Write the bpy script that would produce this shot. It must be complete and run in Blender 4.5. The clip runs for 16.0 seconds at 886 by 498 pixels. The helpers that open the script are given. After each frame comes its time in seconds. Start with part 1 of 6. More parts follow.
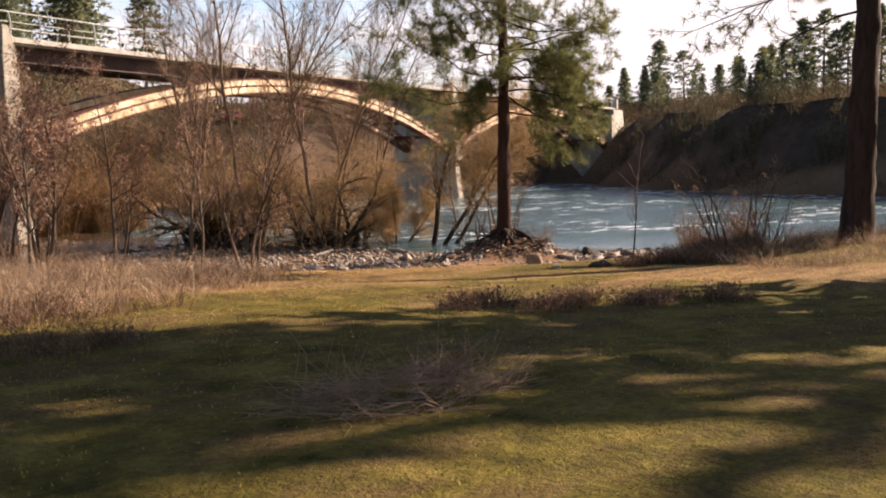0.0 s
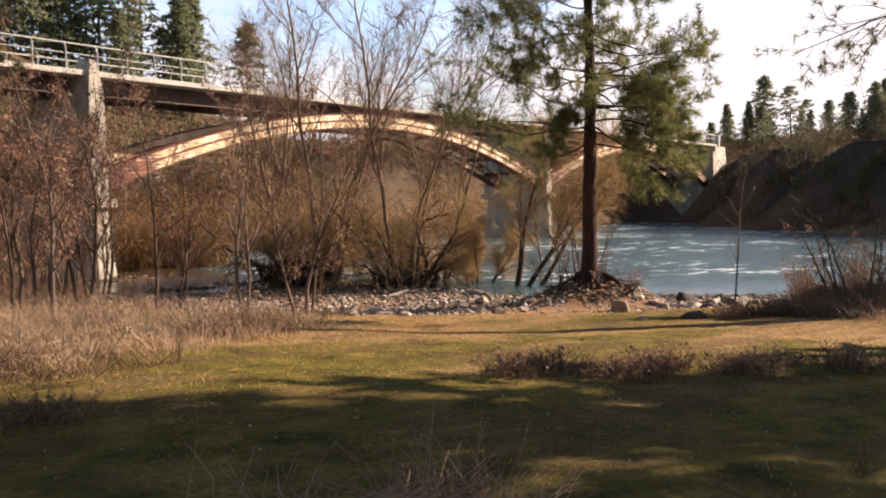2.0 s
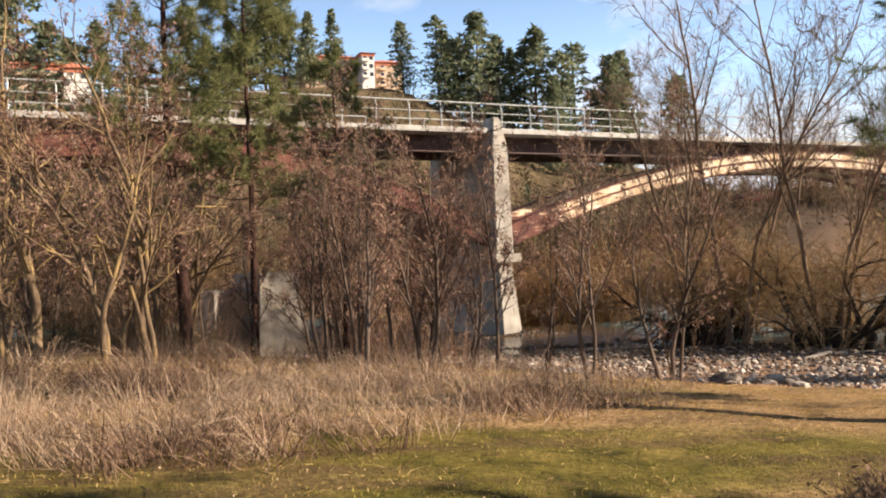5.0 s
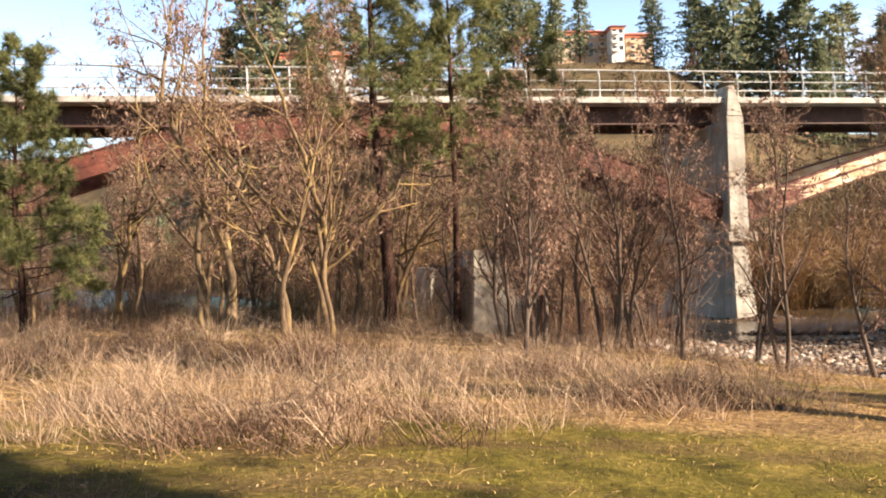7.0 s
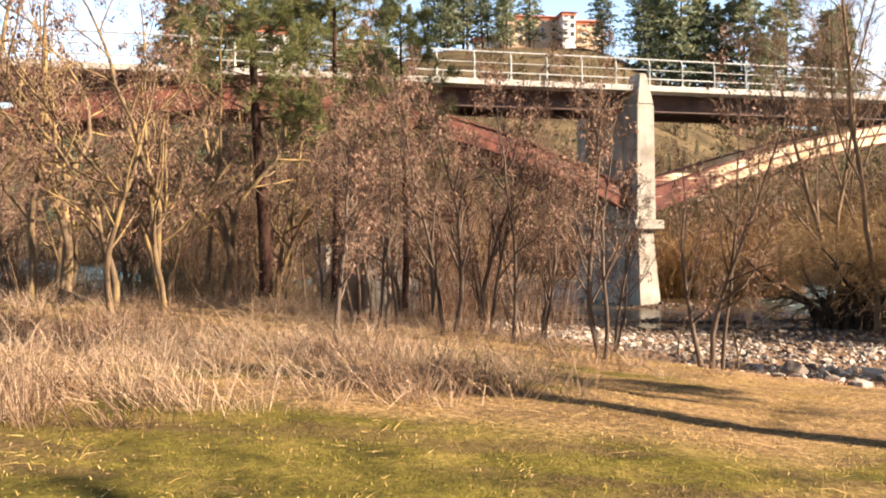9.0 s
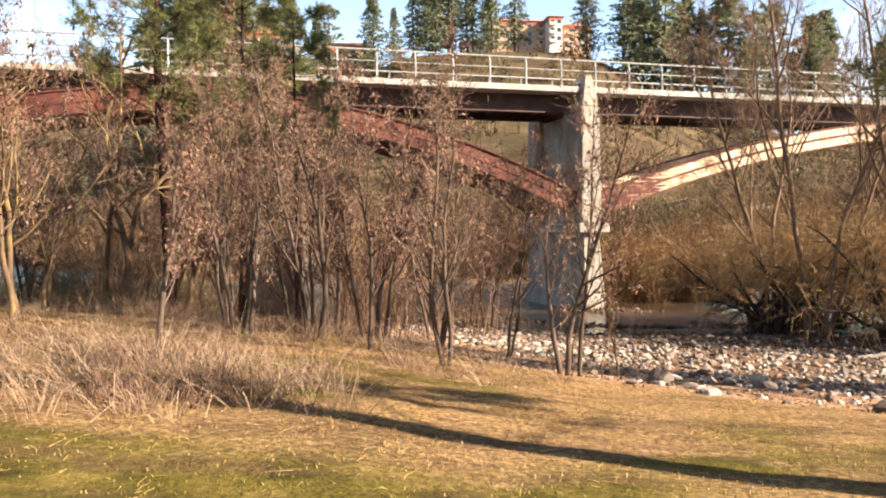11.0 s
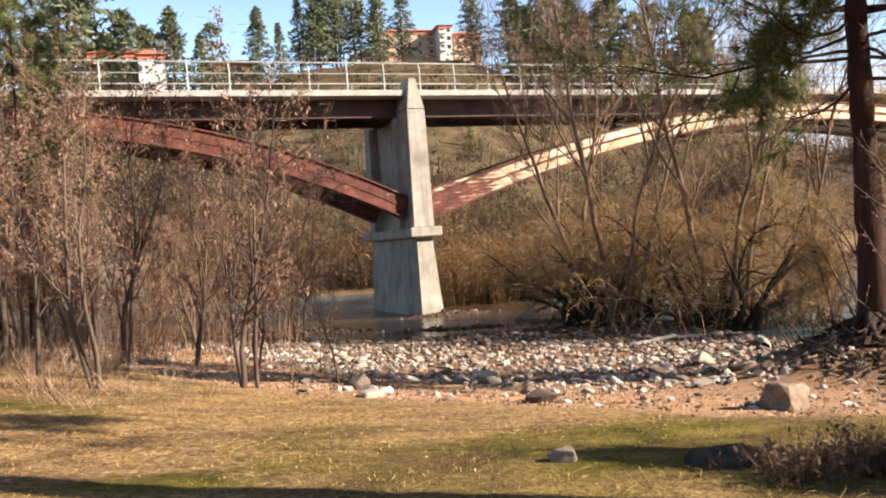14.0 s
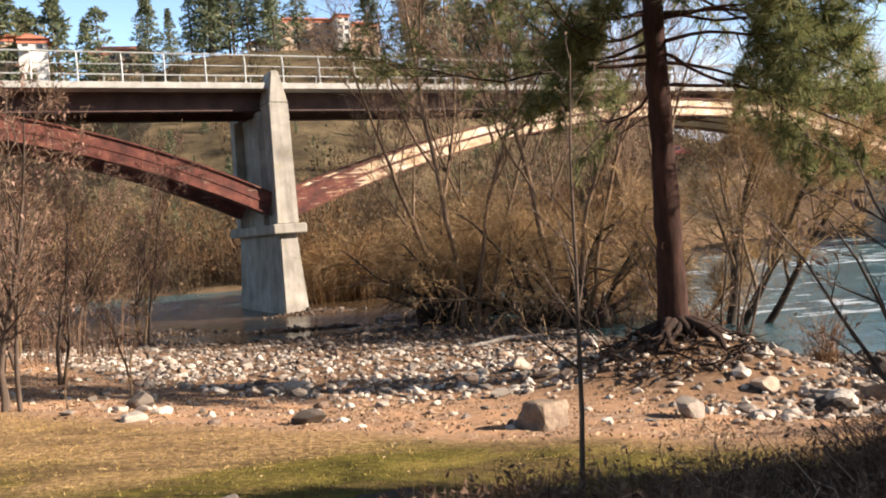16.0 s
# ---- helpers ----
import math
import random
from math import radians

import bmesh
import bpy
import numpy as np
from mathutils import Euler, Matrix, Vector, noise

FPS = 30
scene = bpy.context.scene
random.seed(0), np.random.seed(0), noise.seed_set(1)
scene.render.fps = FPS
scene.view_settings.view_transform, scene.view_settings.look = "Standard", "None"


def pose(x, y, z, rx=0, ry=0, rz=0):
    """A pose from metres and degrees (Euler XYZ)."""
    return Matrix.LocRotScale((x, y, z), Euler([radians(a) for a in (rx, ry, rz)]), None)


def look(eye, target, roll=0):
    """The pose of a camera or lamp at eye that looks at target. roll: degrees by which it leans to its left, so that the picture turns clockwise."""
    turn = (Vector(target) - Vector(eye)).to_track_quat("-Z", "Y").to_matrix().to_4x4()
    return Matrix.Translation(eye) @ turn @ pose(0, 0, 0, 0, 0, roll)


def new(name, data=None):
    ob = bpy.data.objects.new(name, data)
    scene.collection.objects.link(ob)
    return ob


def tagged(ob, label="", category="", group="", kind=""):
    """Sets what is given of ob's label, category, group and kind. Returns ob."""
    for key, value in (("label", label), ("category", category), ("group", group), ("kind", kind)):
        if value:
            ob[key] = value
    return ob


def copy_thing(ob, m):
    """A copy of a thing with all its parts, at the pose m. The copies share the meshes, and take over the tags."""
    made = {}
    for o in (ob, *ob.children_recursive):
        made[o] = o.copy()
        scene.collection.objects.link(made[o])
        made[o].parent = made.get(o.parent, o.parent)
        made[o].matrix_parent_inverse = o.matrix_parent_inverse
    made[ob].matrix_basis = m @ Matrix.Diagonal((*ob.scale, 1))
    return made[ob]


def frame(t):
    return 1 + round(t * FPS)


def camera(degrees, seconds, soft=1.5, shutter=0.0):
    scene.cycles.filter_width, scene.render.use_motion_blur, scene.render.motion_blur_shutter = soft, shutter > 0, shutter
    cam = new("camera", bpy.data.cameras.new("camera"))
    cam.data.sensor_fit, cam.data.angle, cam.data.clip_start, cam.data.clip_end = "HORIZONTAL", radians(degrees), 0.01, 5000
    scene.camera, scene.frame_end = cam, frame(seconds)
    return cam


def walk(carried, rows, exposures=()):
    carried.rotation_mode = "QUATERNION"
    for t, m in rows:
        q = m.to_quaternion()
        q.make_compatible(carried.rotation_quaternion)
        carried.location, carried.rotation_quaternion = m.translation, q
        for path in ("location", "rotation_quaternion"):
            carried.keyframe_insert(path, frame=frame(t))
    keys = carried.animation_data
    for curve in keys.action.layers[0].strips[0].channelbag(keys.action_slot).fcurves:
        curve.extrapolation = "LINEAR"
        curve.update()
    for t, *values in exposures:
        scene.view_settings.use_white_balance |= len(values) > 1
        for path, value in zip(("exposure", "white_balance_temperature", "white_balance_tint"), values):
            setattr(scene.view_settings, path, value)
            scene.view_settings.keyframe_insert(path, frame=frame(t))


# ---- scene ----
cam = camera(51.7, 16.0, 1.95)
PATH = [
    (0, (1.629, -4.45, 4.066), (2.938, -2.951, 3.866), -1.3),
    (0.5, (2.056, -4.384, 4.095), (3.352, -2.87, 3.922), -0.8),
    (1, (2.608, -3.962, 4.006), (3.875, -2.421, 3.862), -0.9),
    (1.5, (3.175, -3.307, 3.958), (4.387, -1.721, 3.831), -1.3),
    (2, (3.633, -2.985, 3.972), (4.782, -1.352, 3.858), -1.0),
    (2.5, (4.224, -2.439, 3.827), (5.295, -0.754, 3.711), -2.2),
    (3, (4.672, -1.631, 3.731), (5.651, 0.11, 3.622), -2.1),
    (3.5, (5.138, -1.423, 3.765), (5.966, 0.394, 3.663), -2.9),
    (4, (5.574, -1.183, 3.752), (6.237, 0.704, 3.731), -2.2),
    (4.5, (6.143, -1.065, 3.695), (6.597, 0.883, 3.711), -2.7),
    (5, (6.451, -0.641, 3.711), (6.737, 1.338, 3.747), -2.6),
    (5.2, (6.568, -0.506, 3.685), (6.8, 1.48, 3.726), -2.6),
    (7.3, (8.303, 0.139, 3.67), (7.992, 2.115, 3.68), -3.0),
    (7.5, (8.583, 0.217, 3.699), (8.257, 2.19, 3.722), -3.6),
    (8, (9.014, 0.562, 3.69), (8.741, 2.543, 3.689), -2.2),
    (8.5, (9.5, 0.697, 3.634), (9.298, 2.687, 3.615), -1.2),
    (9, (9.993, 0.65, 3.574), (9.837, 2.644, 3.54), -0.4),
    (9.2, (10.178, 0.694, 3.544), (10.036, 2.689, 3.505), -0.3),
    (11.3, (12.833, 1.474, 3.496), (12.691, 3.469, 3.48), -0.4),
    (11.5, (13.166, 1.49, 3.443), (13.025, 3.485, 3.436), -2.0),
    (12, (13.862, 1.619, 3.404), (13.726, 3.614, 3.399), -2.5),
    (12.5, (14.425, 1.934, 3.37), (14.335, 3.932, 3.365), -3.0),
    (13, (15.014, 2.162, 3.312), (15.003, 4.161, 3.299), -3.4),
    (13.5, (15.608, 2.227, 3.234), (15.645, 4.227, 3.215), -3.4),
    (14, (16.193, 2.319, 3.213), (16.238, 4.318, 3.206), -4.0),
    (14.5, (16.748, 2.422, 3.244), (16.809, 4.421, 3.263), -4.2),
    (15, (17.311, 2.728, 3.224), (17.378, 4.725, 3.13), -6.1),
    (15.5, (17.765, 2.841, 3.245), (17.898, 4.835, 3.173), -6.1),
    (16, (18.046, 2.729, 3.382), (18.296, 4.713, 3.338), -4.3),
]
EXPOSURES = [(0, 1.40, 7050, 23), (2.5, 1.40, 7000, 22), (5, 1.40, 6500, 15), (8, 1.98, 6900, 16), (12.5, 1.81, 6500, 16), (16, 1.52, 6200, 14)]
walk(cam, [(t, look(eye, target, roll)) for t, eye, target, roll in PATH], EXPOSURES)

# ---------------------------------------------------------------- world, sun
SUN_AZ = radians(107)          # clockwise from +y
SUN_EL = radians(25)
world = bpy.data.worlds.new("sky_world")
scene.world = world
world.use_nodes = True
wt = world.node_tree
wt.nodes.clear()


def wnode(kind, **kw):
    n = wt.nodes.new(kind)
    for k, v in kw.items():
        n.inputs[k].default_value = v
    return n


w_out = wt.nodes.new("ShaderNodeOutputWorld")
w_bg = wnode("ShaderNodeBackground", Strength=0.033)
w_sky = wt.nodes.new("ShaderNodeTexSky")
w_sky.sky_type = "NISHITA"
w_sky.sun_disc = False
w_sky.sun_elevation = SUN_EL
w_sky.sun_rotation = SUN_AZ
w_sky.air_density = 1.0
w_sky.dust_density = 0.4
w_sky.ozone_density = 1.6
# broken white cloud, thickening towards the horizon and the sunward side
w_geo = wt.nodes.new("ShaderNodeTexCoord")
w_map = wt.nodes.new("ShaderNodeMapping")
w_map.inputs["Scale"].default_value = (1.0, 1.0, 2.2)
w_noise = wnode("ShaderNodeTexNoise", Scale=2.6, Detail=8.0, Roughness=0.6)
w_side = wt.nodes.new("ShaderNodeVectorMath")
w_side.operation = "DOT_PRODUCT"
w_side.inputs[1].default_value = (0.80, 0.05, -1.25)
w_add = wt.nodes.new("ShaderNodeMath")
w_add.operation = "MULTIPLY_ADD"
w_add.inputs[1].default_value = 0.42
w_ramp = wt.nodes.new("ShaderNodeValToRGB")
w_ramp.color_ramp.elements[0].position = 0.50
w_ramp.color_ramp.elements[1].position = 0.68
w_mix = wt.nodes.new("ShaderNodeMixRGB")
w_mix.inputs[2].default_value = (13.0, 13.0, 13.4, 1)
wt.links.new(w_geo.outputs["Generated"], w_map.inputs["Vector"])
wt.links.new(w_geo.outputs["Generated"], w_side.inputs[0])
wt.links.new(w_map.outputs[0], w_noise.inputs["Vector"])
wt.links.new(w_side.outputs["Value"], w_add.inputs[0])
wt.links.new(w_noise.outputs["Fac"], w_add.inputs[2])
wt.links.new(w_add.outputs[0], w_ramp.inputs[0])
wt.links.new(w_ramp.outputs[0], w_mix.inputs[0])
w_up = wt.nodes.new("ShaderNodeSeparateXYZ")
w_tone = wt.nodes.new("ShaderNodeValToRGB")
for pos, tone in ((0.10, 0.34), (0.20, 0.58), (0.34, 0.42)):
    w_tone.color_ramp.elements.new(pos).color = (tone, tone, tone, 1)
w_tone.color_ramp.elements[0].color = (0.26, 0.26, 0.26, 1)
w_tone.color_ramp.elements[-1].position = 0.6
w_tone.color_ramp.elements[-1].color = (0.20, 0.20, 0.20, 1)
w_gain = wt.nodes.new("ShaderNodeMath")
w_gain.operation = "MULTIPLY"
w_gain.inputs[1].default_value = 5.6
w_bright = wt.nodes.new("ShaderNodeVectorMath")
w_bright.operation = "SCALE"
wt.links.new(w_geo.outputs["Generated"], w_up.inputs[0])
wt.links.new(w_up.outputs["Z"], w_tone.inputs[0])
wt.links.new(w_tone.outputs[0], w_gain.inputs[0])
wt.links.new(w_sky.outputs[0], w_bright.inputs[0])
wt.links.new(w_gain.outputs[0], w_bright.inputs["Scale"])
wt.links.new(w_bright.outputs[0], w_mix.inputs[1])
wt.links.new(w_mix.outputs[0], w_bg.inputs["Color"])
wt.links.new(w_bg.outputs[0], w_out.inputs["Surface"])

sun = new("sun", bpy.data.lights.new("sun", "SUN"))
sun.data.energy = 5.0
sun.data.angle = radians(0.6)
sun.data.color = (1.0, 0.87, 0.70)
SUN_DIR = Vector((math.sin(SUN_AZ) * math.cos(SUN_EL), math.cos(SUN_AZ) * math.cos(SUN_EL), math.sin(SUN_EL)))
sun.matrix_world = look(SUN_DIR * 100, (0, 0, 0))


# ---------------------------------------------------------------- materials
class Mat:
    """A small node-graph writer for one principled material."""

    def __init__(self, name, rough=0.8, metal=0.0, spec=0.35):
        self.m = bpy.data.materials.new(name)
        self.m.use_nodes = True
        self.t = self.m.node_tree
        self.p = self.t.nodes["Principled BSDF"]
        self.p.inputs["Roughness"].default_value = rough
        self.p.inputs["Metallic"].default_value = metal
        self.p.inputs["Specular IOR Level"].default_value = spec

    def node(self, kind, **kw):
        n = self.t.nodes.new(kind)
        for k, v in kw.items():
            n.inputs[k].default_value = v
        return n

    def link(self, a, b):
        self.t.links.new(a, b)

    def coords(self, space="Object", scale=(1, 1, 1)):
        c = self.node("ShaderNodeTexCoord")
        m = self.node("ShaderNodeMapping")
        m.inputs["Scale"].default_value = scale
        self.link(c.outputs[space], m.inputs["Vector"])
        return m.outputs[0]

    def world_pos(self, scale=(1, 1, 1)):
        c = self.node("ShaderNodeNewGeometry")
        m = self.node("ShaderNodeMapping")
        m.inputs["Scale"].default_value = scale
        self.link(c.outputs["Position"], m.inputs["Vector"])
        return m.outputs[0]

    def noise(self, vec, scale, detail=4.0, rough=0.55):
        n = self.node("ShaderNodeTexNoise", Scale=scale, Detail=detail, Roughness=rough)
        self.link(vec, n.inputs["Vector"])
        return n.outputs["Fac"]

    def ramp(self, fac, *stops):
        r = self.node("ShaderNodeValToRGB")
        e = r.color_ramp.elements
        while len(e) < len(stops):
            e.new(0.5)
        for el, (pos, col) in zip(e, stops):
            el.position = pos
            el.color = (*col, 1) if len(col) == 3 else col
        self.link(fac, r.inputs[0])
        return r.outputs[0]

    def mix(self, fac, a, b, mode="MIX"):
        n = self.node("ShaderNodeMixRGB")
        n.blend_type = mode
        for i, v in ((0, fac), (1, a), (2, b)):
            if isinstance(v, (int, float)):
                n.inputs[i].default_value = v
            elif isinstance(v, tuple):
                n.inputs[i].default_value = (*v, 1)
            else:
                self.link(v, n.inputs[i])
        return n.outputs[0]

    def math(self, op, a, b=0.0):
        n = self.node("ShaderNodeMath")
        n.operation = op
        for i, v in ((0, a), (1, b)):
            if isinstance(v, (int, float)):
                n.inputs[i].default_value = v
            else:
                self.link(v, n.inputs[i])
        return n.outputs[0]

    def color(self, c):
        if isinstance(c, tuple):
            self.p.inputs["Base Color"].default_value = (*c, 1)
        else:
            self.link(c, self.p.inputs["Base Color"])
        return self

    def bump(self, h, strength=0.4, dist=0.02):
        b = self.node("ShaderNodeBump", Strength=strength, Distance=dist)
        self.link(h, b.inputs["Height"])
        self.link(b.outputs[0], self.p.inputs["Normal"])
        return self

    def attr(self, name):
        a = self.node("ShaderNodeAttribute")
        a.attribute_name = name
        return a.outputs["Fac"]

    def island(self):
        return self.node("ShaderNodeNewGeometry").outputs["Random Per Island"]

    def object_random(self):
        return self.node("ShaderNodeObjectInfo").outputs["Random"]

    def leafy(self, amount=0.35):
        """Thin leaf: light also passes through."""
        tr = self.node("ShaderNodeBsdfTranslucent")
        mx = self.node("ShaderNodeMixShader")
        mx.inputs[0].default_value = amount
        src = self.p.inputs["Base Color"]
        if src.is_linked:
            self.link(src.links[0].from_socket, tr.inputs["Color"])
        else:
            tr.inputs["Color"].default_value = src.default_value
        out = self.t.nodes["Material Output"]
        self.link(self.p.outputs[0], mx.inputs[1])
        self.link(tr.outputs[0], mx.inputs[2])
        self.link(mx.outputs[0], out.inputs["Surface"])
        return self


def ground_material():
    m = Mat("ground_soil_moss", 0.95, spec=0.1)
    p = m.world_pos()
    big, mid, fine = m.noise(p, 0.35, 4), m.noise(p, 1.7, 5), m.noise(p, 14, 6, 0.65)
    moss = m.ramp(mid, (0.30, (0.055, 0.048, 0.010)), (0.48, (0.145, 0.120, 0.024)), (0.72, (0.27, 0.200, 0.056)))
    dry = m.ramp(fine, (0.3, (0.20, 0.122, 0.058)), (0.55, (0.38, 0.245, 0.118)), (0.8, (0.56, 0.40, 0.21)))
    meadow = m.mix(m.ramp(m.math("ADD", m.math("MULTIPLY", big, 0.8), m.math("MULTIPLY", m.attr("moss"), -0.45)), (0.10, (0, 0, 0)), (0.30, (1, 1, 1))), moss, dry)
    meadow = m.mix(m.math("MULTIPLY", m.attr("brush"), 0.55), meadow, m.mix(0.6, dry, (0.09, 0.06, 0.03)))
    band = m.noise(m.world_pos((0.45, 1.5, 1.0)), 0.9, 6, 0.68)
    thatch = m.ramp(m.noise(p, 20, 5, 0.7), (0.3, (0.055, 0.034, 0.018)), (0.7, (0.20, 0.125, 0.066)))
    meadow = m.mix(m.math("MULTIPLY", m.ramp(band, (0.47, (0, 0, 0)), (0.58, (1, 1, 1))), 0.62), meadow, thatch)
    speck = m.ramp(fine, (0.35, (0.45, 0.42, 0.38)), (0.7, (1.15, 1.12, 1.05)))
    meadow = m.mix(0.8, meadow, speck, "MULTIPLY")
    gravel = m.ramp(m.noise(p, 6.0, 6, 0.7), (0.3, (0.15, 0.09, 0.055)), (0.5, (0.32, 0.20, 0.125)), (0.75, (0.48, 0.36, 0.26)))
    sand = m.mix(m.ramp(mid, (0.4, (0, 0, 0)), (0.65, (1, 1, 1))), gravel, (0.44, 0.250, 0.135))
    # dark brown for damp ground and for shade painted into the soil
    wet_shade = m.ramp(m.noise(p, 3.0, 5), (0.3, (0.05, 0.032, 0.02)), (0.7, (0.13, 0.075, 0.04)))
    c = m.mix(m.attr("beach"), meadow, sand)
    c = m.mix(m.attr("wet_shade"), c, wet_shade)
    far = m.ramp(m.noise(p, 0.12, 7, 0.7), (0.3, (0.03, 0.023, 0.013)), (0.5, (0.105, 0.078, 0.042)), (0.74, (0.23, 0.17, 0.092)))
    far = m.mix(0.6, far, m.ramp(m.noise(p, 0.9, 5, 0.7), (0.3, (0.35, 0.33, 0.3)), (0.7, (1.2, 1.15, 1.1))), "MULTIPLY")
    sep = m.node("ShaderNodeSeparateXYZ")
    m.link(m.node("ShaderNodeNewGeometry").outputs["True Normal"], sep.inputs[0])
    cliff = m.ramp(m.math("ADD", sep.outputs["Z"], m.math("MULTIPLY", m.noise(p, 0.5, 5), 0.2)), (0.80, (1, 1, 1)), (0.97, (0, 0, 0)))
    far = m.mix(cliff, far, m.ramp(m.noise(p, 0.6, 7, 0.7), (0.3, (0.025, 0.019, 0.014)), (0.7, (0.085, 0.062, 0.045))))
    c = m.mix(m.attr("far"), c, far)
    m.color(c)
    h = m.math("ADD", m.noise(p, 9, 6, 0.7), m.math("MULTIPLY", m.noise(p, 45, 3), 0.35))
    return m.bump(h, 0.8, 0.06).m


def water_material():
    m = Mat("river_water", 0.08, spec=0.5)
    p = m.world_pos((0.55, 1.0, 1.0))
    flow = m.noise(p, 0.22, 3)
    rip = m.noise(p, 1.3, 5, 0.6)
    body = m.ramp(flow, (0.3, (0.026, 0.062, 0.068)), (0.7, (0.072, 0.142, 0.148)))
    # brown of the shallows, with the bank brush's reflection painted in
    shallow = m.mix(m.attr("shallow"), body, (0.065, 0.042, 0.022))
    gust = m.math("ADD", m.math("MULTIPLY", m.noise(m.world_pos(), 0.11, 4), 0.9), 0.52)
    foamn = m.math("MULTIPLY", m.math("MULTIPLY", m.noise(p, 0.8, 10, 0.72), gust), m.attr("rapid"))
    foam = m.ramp(foamn, (0.47, (0, 0, 0)), (0.62, (1, 1, 1)))
    m.color(m.mix(foam, shallow, (0.66, 0.70, 0.72)))
    rr = m.mix(foam, (0.09, 0.09, 0.09), (0.7, 0.7, 0.7))
    m.link(rr, m.p.inputs["Roughness"])
    rough = m.math("ADD", m.math("MULTIPLY", rip, 1.0), m.math("MULTIPLY", m.noise(p, 5.0, 4, 0.6), 0.3))
    amt = m.math("MULTIPLY", rough, m.math("ADD", m.math("MULTIPLY", m.attr("rapid"), 0.85), 0.20))
    return m.bump(amt, 0.9, 0.35).m


def rock_material(name="river_cobble", tone=None):
    m = Mat(name, 0.8, spec=0.25)
    p = m.coords("Object")
    v = m.math("FRACT", m.math("ADD", m.math("MULTIPLY", m.island(), 3.7), m.object_random()))
    base = m.ramp(v, (0.0, (0.09, 0.07, 0.055)), (0.22, (0.27, 0.23, 0.19)), (0.44, (0.60, 0.54, 0.465)), (0.62, (0.14, 0.092, 0.066)), (0.82, (0.36, 0.26, 0.185)), (1.0, (0.58, 0.52, 0.45)))
    if tone:
        base = m.ramp(m.noise(p, 2.0, 5), (0.3, tone[0]), (0.7, tone[1]))
    g = m.ramp(m.noise(p, 7.0, 6, 0.65), (0.3, (0.6, 0.57, 0.53)), (0.7, (1.1, 1.08, 1.05)))
    c = m.mix(0.85, base, g, "MULTIPLY")
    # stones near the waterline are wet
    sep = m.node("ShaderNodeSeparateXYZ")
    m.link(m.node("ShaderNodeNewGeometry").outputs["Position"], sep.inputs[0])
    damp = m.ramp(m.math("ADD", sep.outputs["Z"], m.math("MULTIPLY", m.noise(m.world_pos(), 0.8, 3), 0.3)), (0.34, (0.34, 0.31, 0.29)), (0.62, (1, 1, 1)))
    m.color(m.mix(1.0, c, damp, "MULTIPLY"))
    return m.bump(m.noise(p, 10, 6, 0.6), 0.5, 0.03).m


def concrete_material():
    m = Mat("old_concrete", 0.85, spec=0.25)
    p = m.world_pos()
    streak = m.noise(m.world_pos((2.2, 2.2, 0.18)), 1.6, 6, 0.65)
    blot = m.noise(p, 0.9, 6, 0.6)
    c = m.ramp(blot, (0.3, (0.19, 0.17, 0.14)), (0.55, (0.33, 0.30, 0.255)), (0.8, (0.47, 0.435, 0.375)))
    c = m.mix(0.4, c, m.ramp(streak, (0.32, (0.35, 0.31, 0.26)), (0.6, (1.05, 1.04, 1.0))), "MULTIPLY")
    c = m.mix(m.math("MULTIPLY", m.ramp(m.noise(p, 2.4, 5), (0.55, (0, 0, 0)), (0.7, (1, 1, 1))), 0.35), c, (0.30, 0.25, 0.13))
    m.color(c)
    return m.bump(m.math("ADD", m.noise(p, 4, 6, 0.6), m.math("MULTIPLY", m.noise(p, 25, 3), 0.4)), 0.35, 0.02).m


def steel_material(name, pale):
    """Rusted riveted steel with the remains of pale paint; pale: share of paint left."""
    m = Mat(name, 0.75, spec=0.3)
    p = m.world_pos()
    rust = m.ramp(m.noise(p, 1.6, 7, 0.72), (0.3, (0.030, 0.010, 0.008)), (0.52, (0.105, 0.030, 0.019)), (0.8, (0.23, 0.080, 0.048)))
    paint = m.ramp(m.noise(p, 1.1, 5), (0.35, (0.46, 0.30, 0.16)), (0.65, (0.68, 0.56, 0.40)))
    streak = m.noise(m.coords("UV", (0.35, 4.0, 1)), 1.5, 6, 0.7)
    along = m.attr("wear")
    blot = m.math("MULTIPLY", m.math("SUBTRACT", m.noise(p, 0.7, 6, 0.7), 0.5), 0.55)
    k = m.ramp(m.math("ADD", m.math("ADD", m.math("MULTIPLY", along, pale), blot), m.math("MULTIPLY", streak, 0.75)), (0.44, (0, 0, 0)), (0.56, (1, 1, 1)))
    m.color(m.mix(k, rust, paint))
    return m.bump(m.noise(p, 12, 5), 0.3, 0.02).m


def bark_material(name, dark, light, scale=6.0, patch=None):
    m = Mat(name, 0.9, spec=0.15)
    p = m.coords("Object", (1, 1, 0.25))
    n = m.noise(p, scale, 6, 0.7)
    c = m.ramp(n, (0.3, dark), (0.7, light))
    if patch:
        c = m.mix(m.ramp(m.noise(m.coords("Object"), 1.4, 4), (0.48, (0, 0, 0)), (0.62, (1, 1, 1))), c, patch)
    c = m.mix(0.5, c, m.ramp(m.object_random(), (0, (0.75, 0.75, 0.75)), (1, (1.15, 1.12, 1.1))), "MULTIPLY")
    m.color(c)
    return m.bump(n, 0.8, 0.03).m


def leaf_material(name, a, b, c, trans=0.35):
    m = Mat(name, 0.75, spec=0.2)
    m.color(m.ramp(m.island(), (0.0, a), (0.5, b), (1.0, c)))
    return m.leafy(trans).m


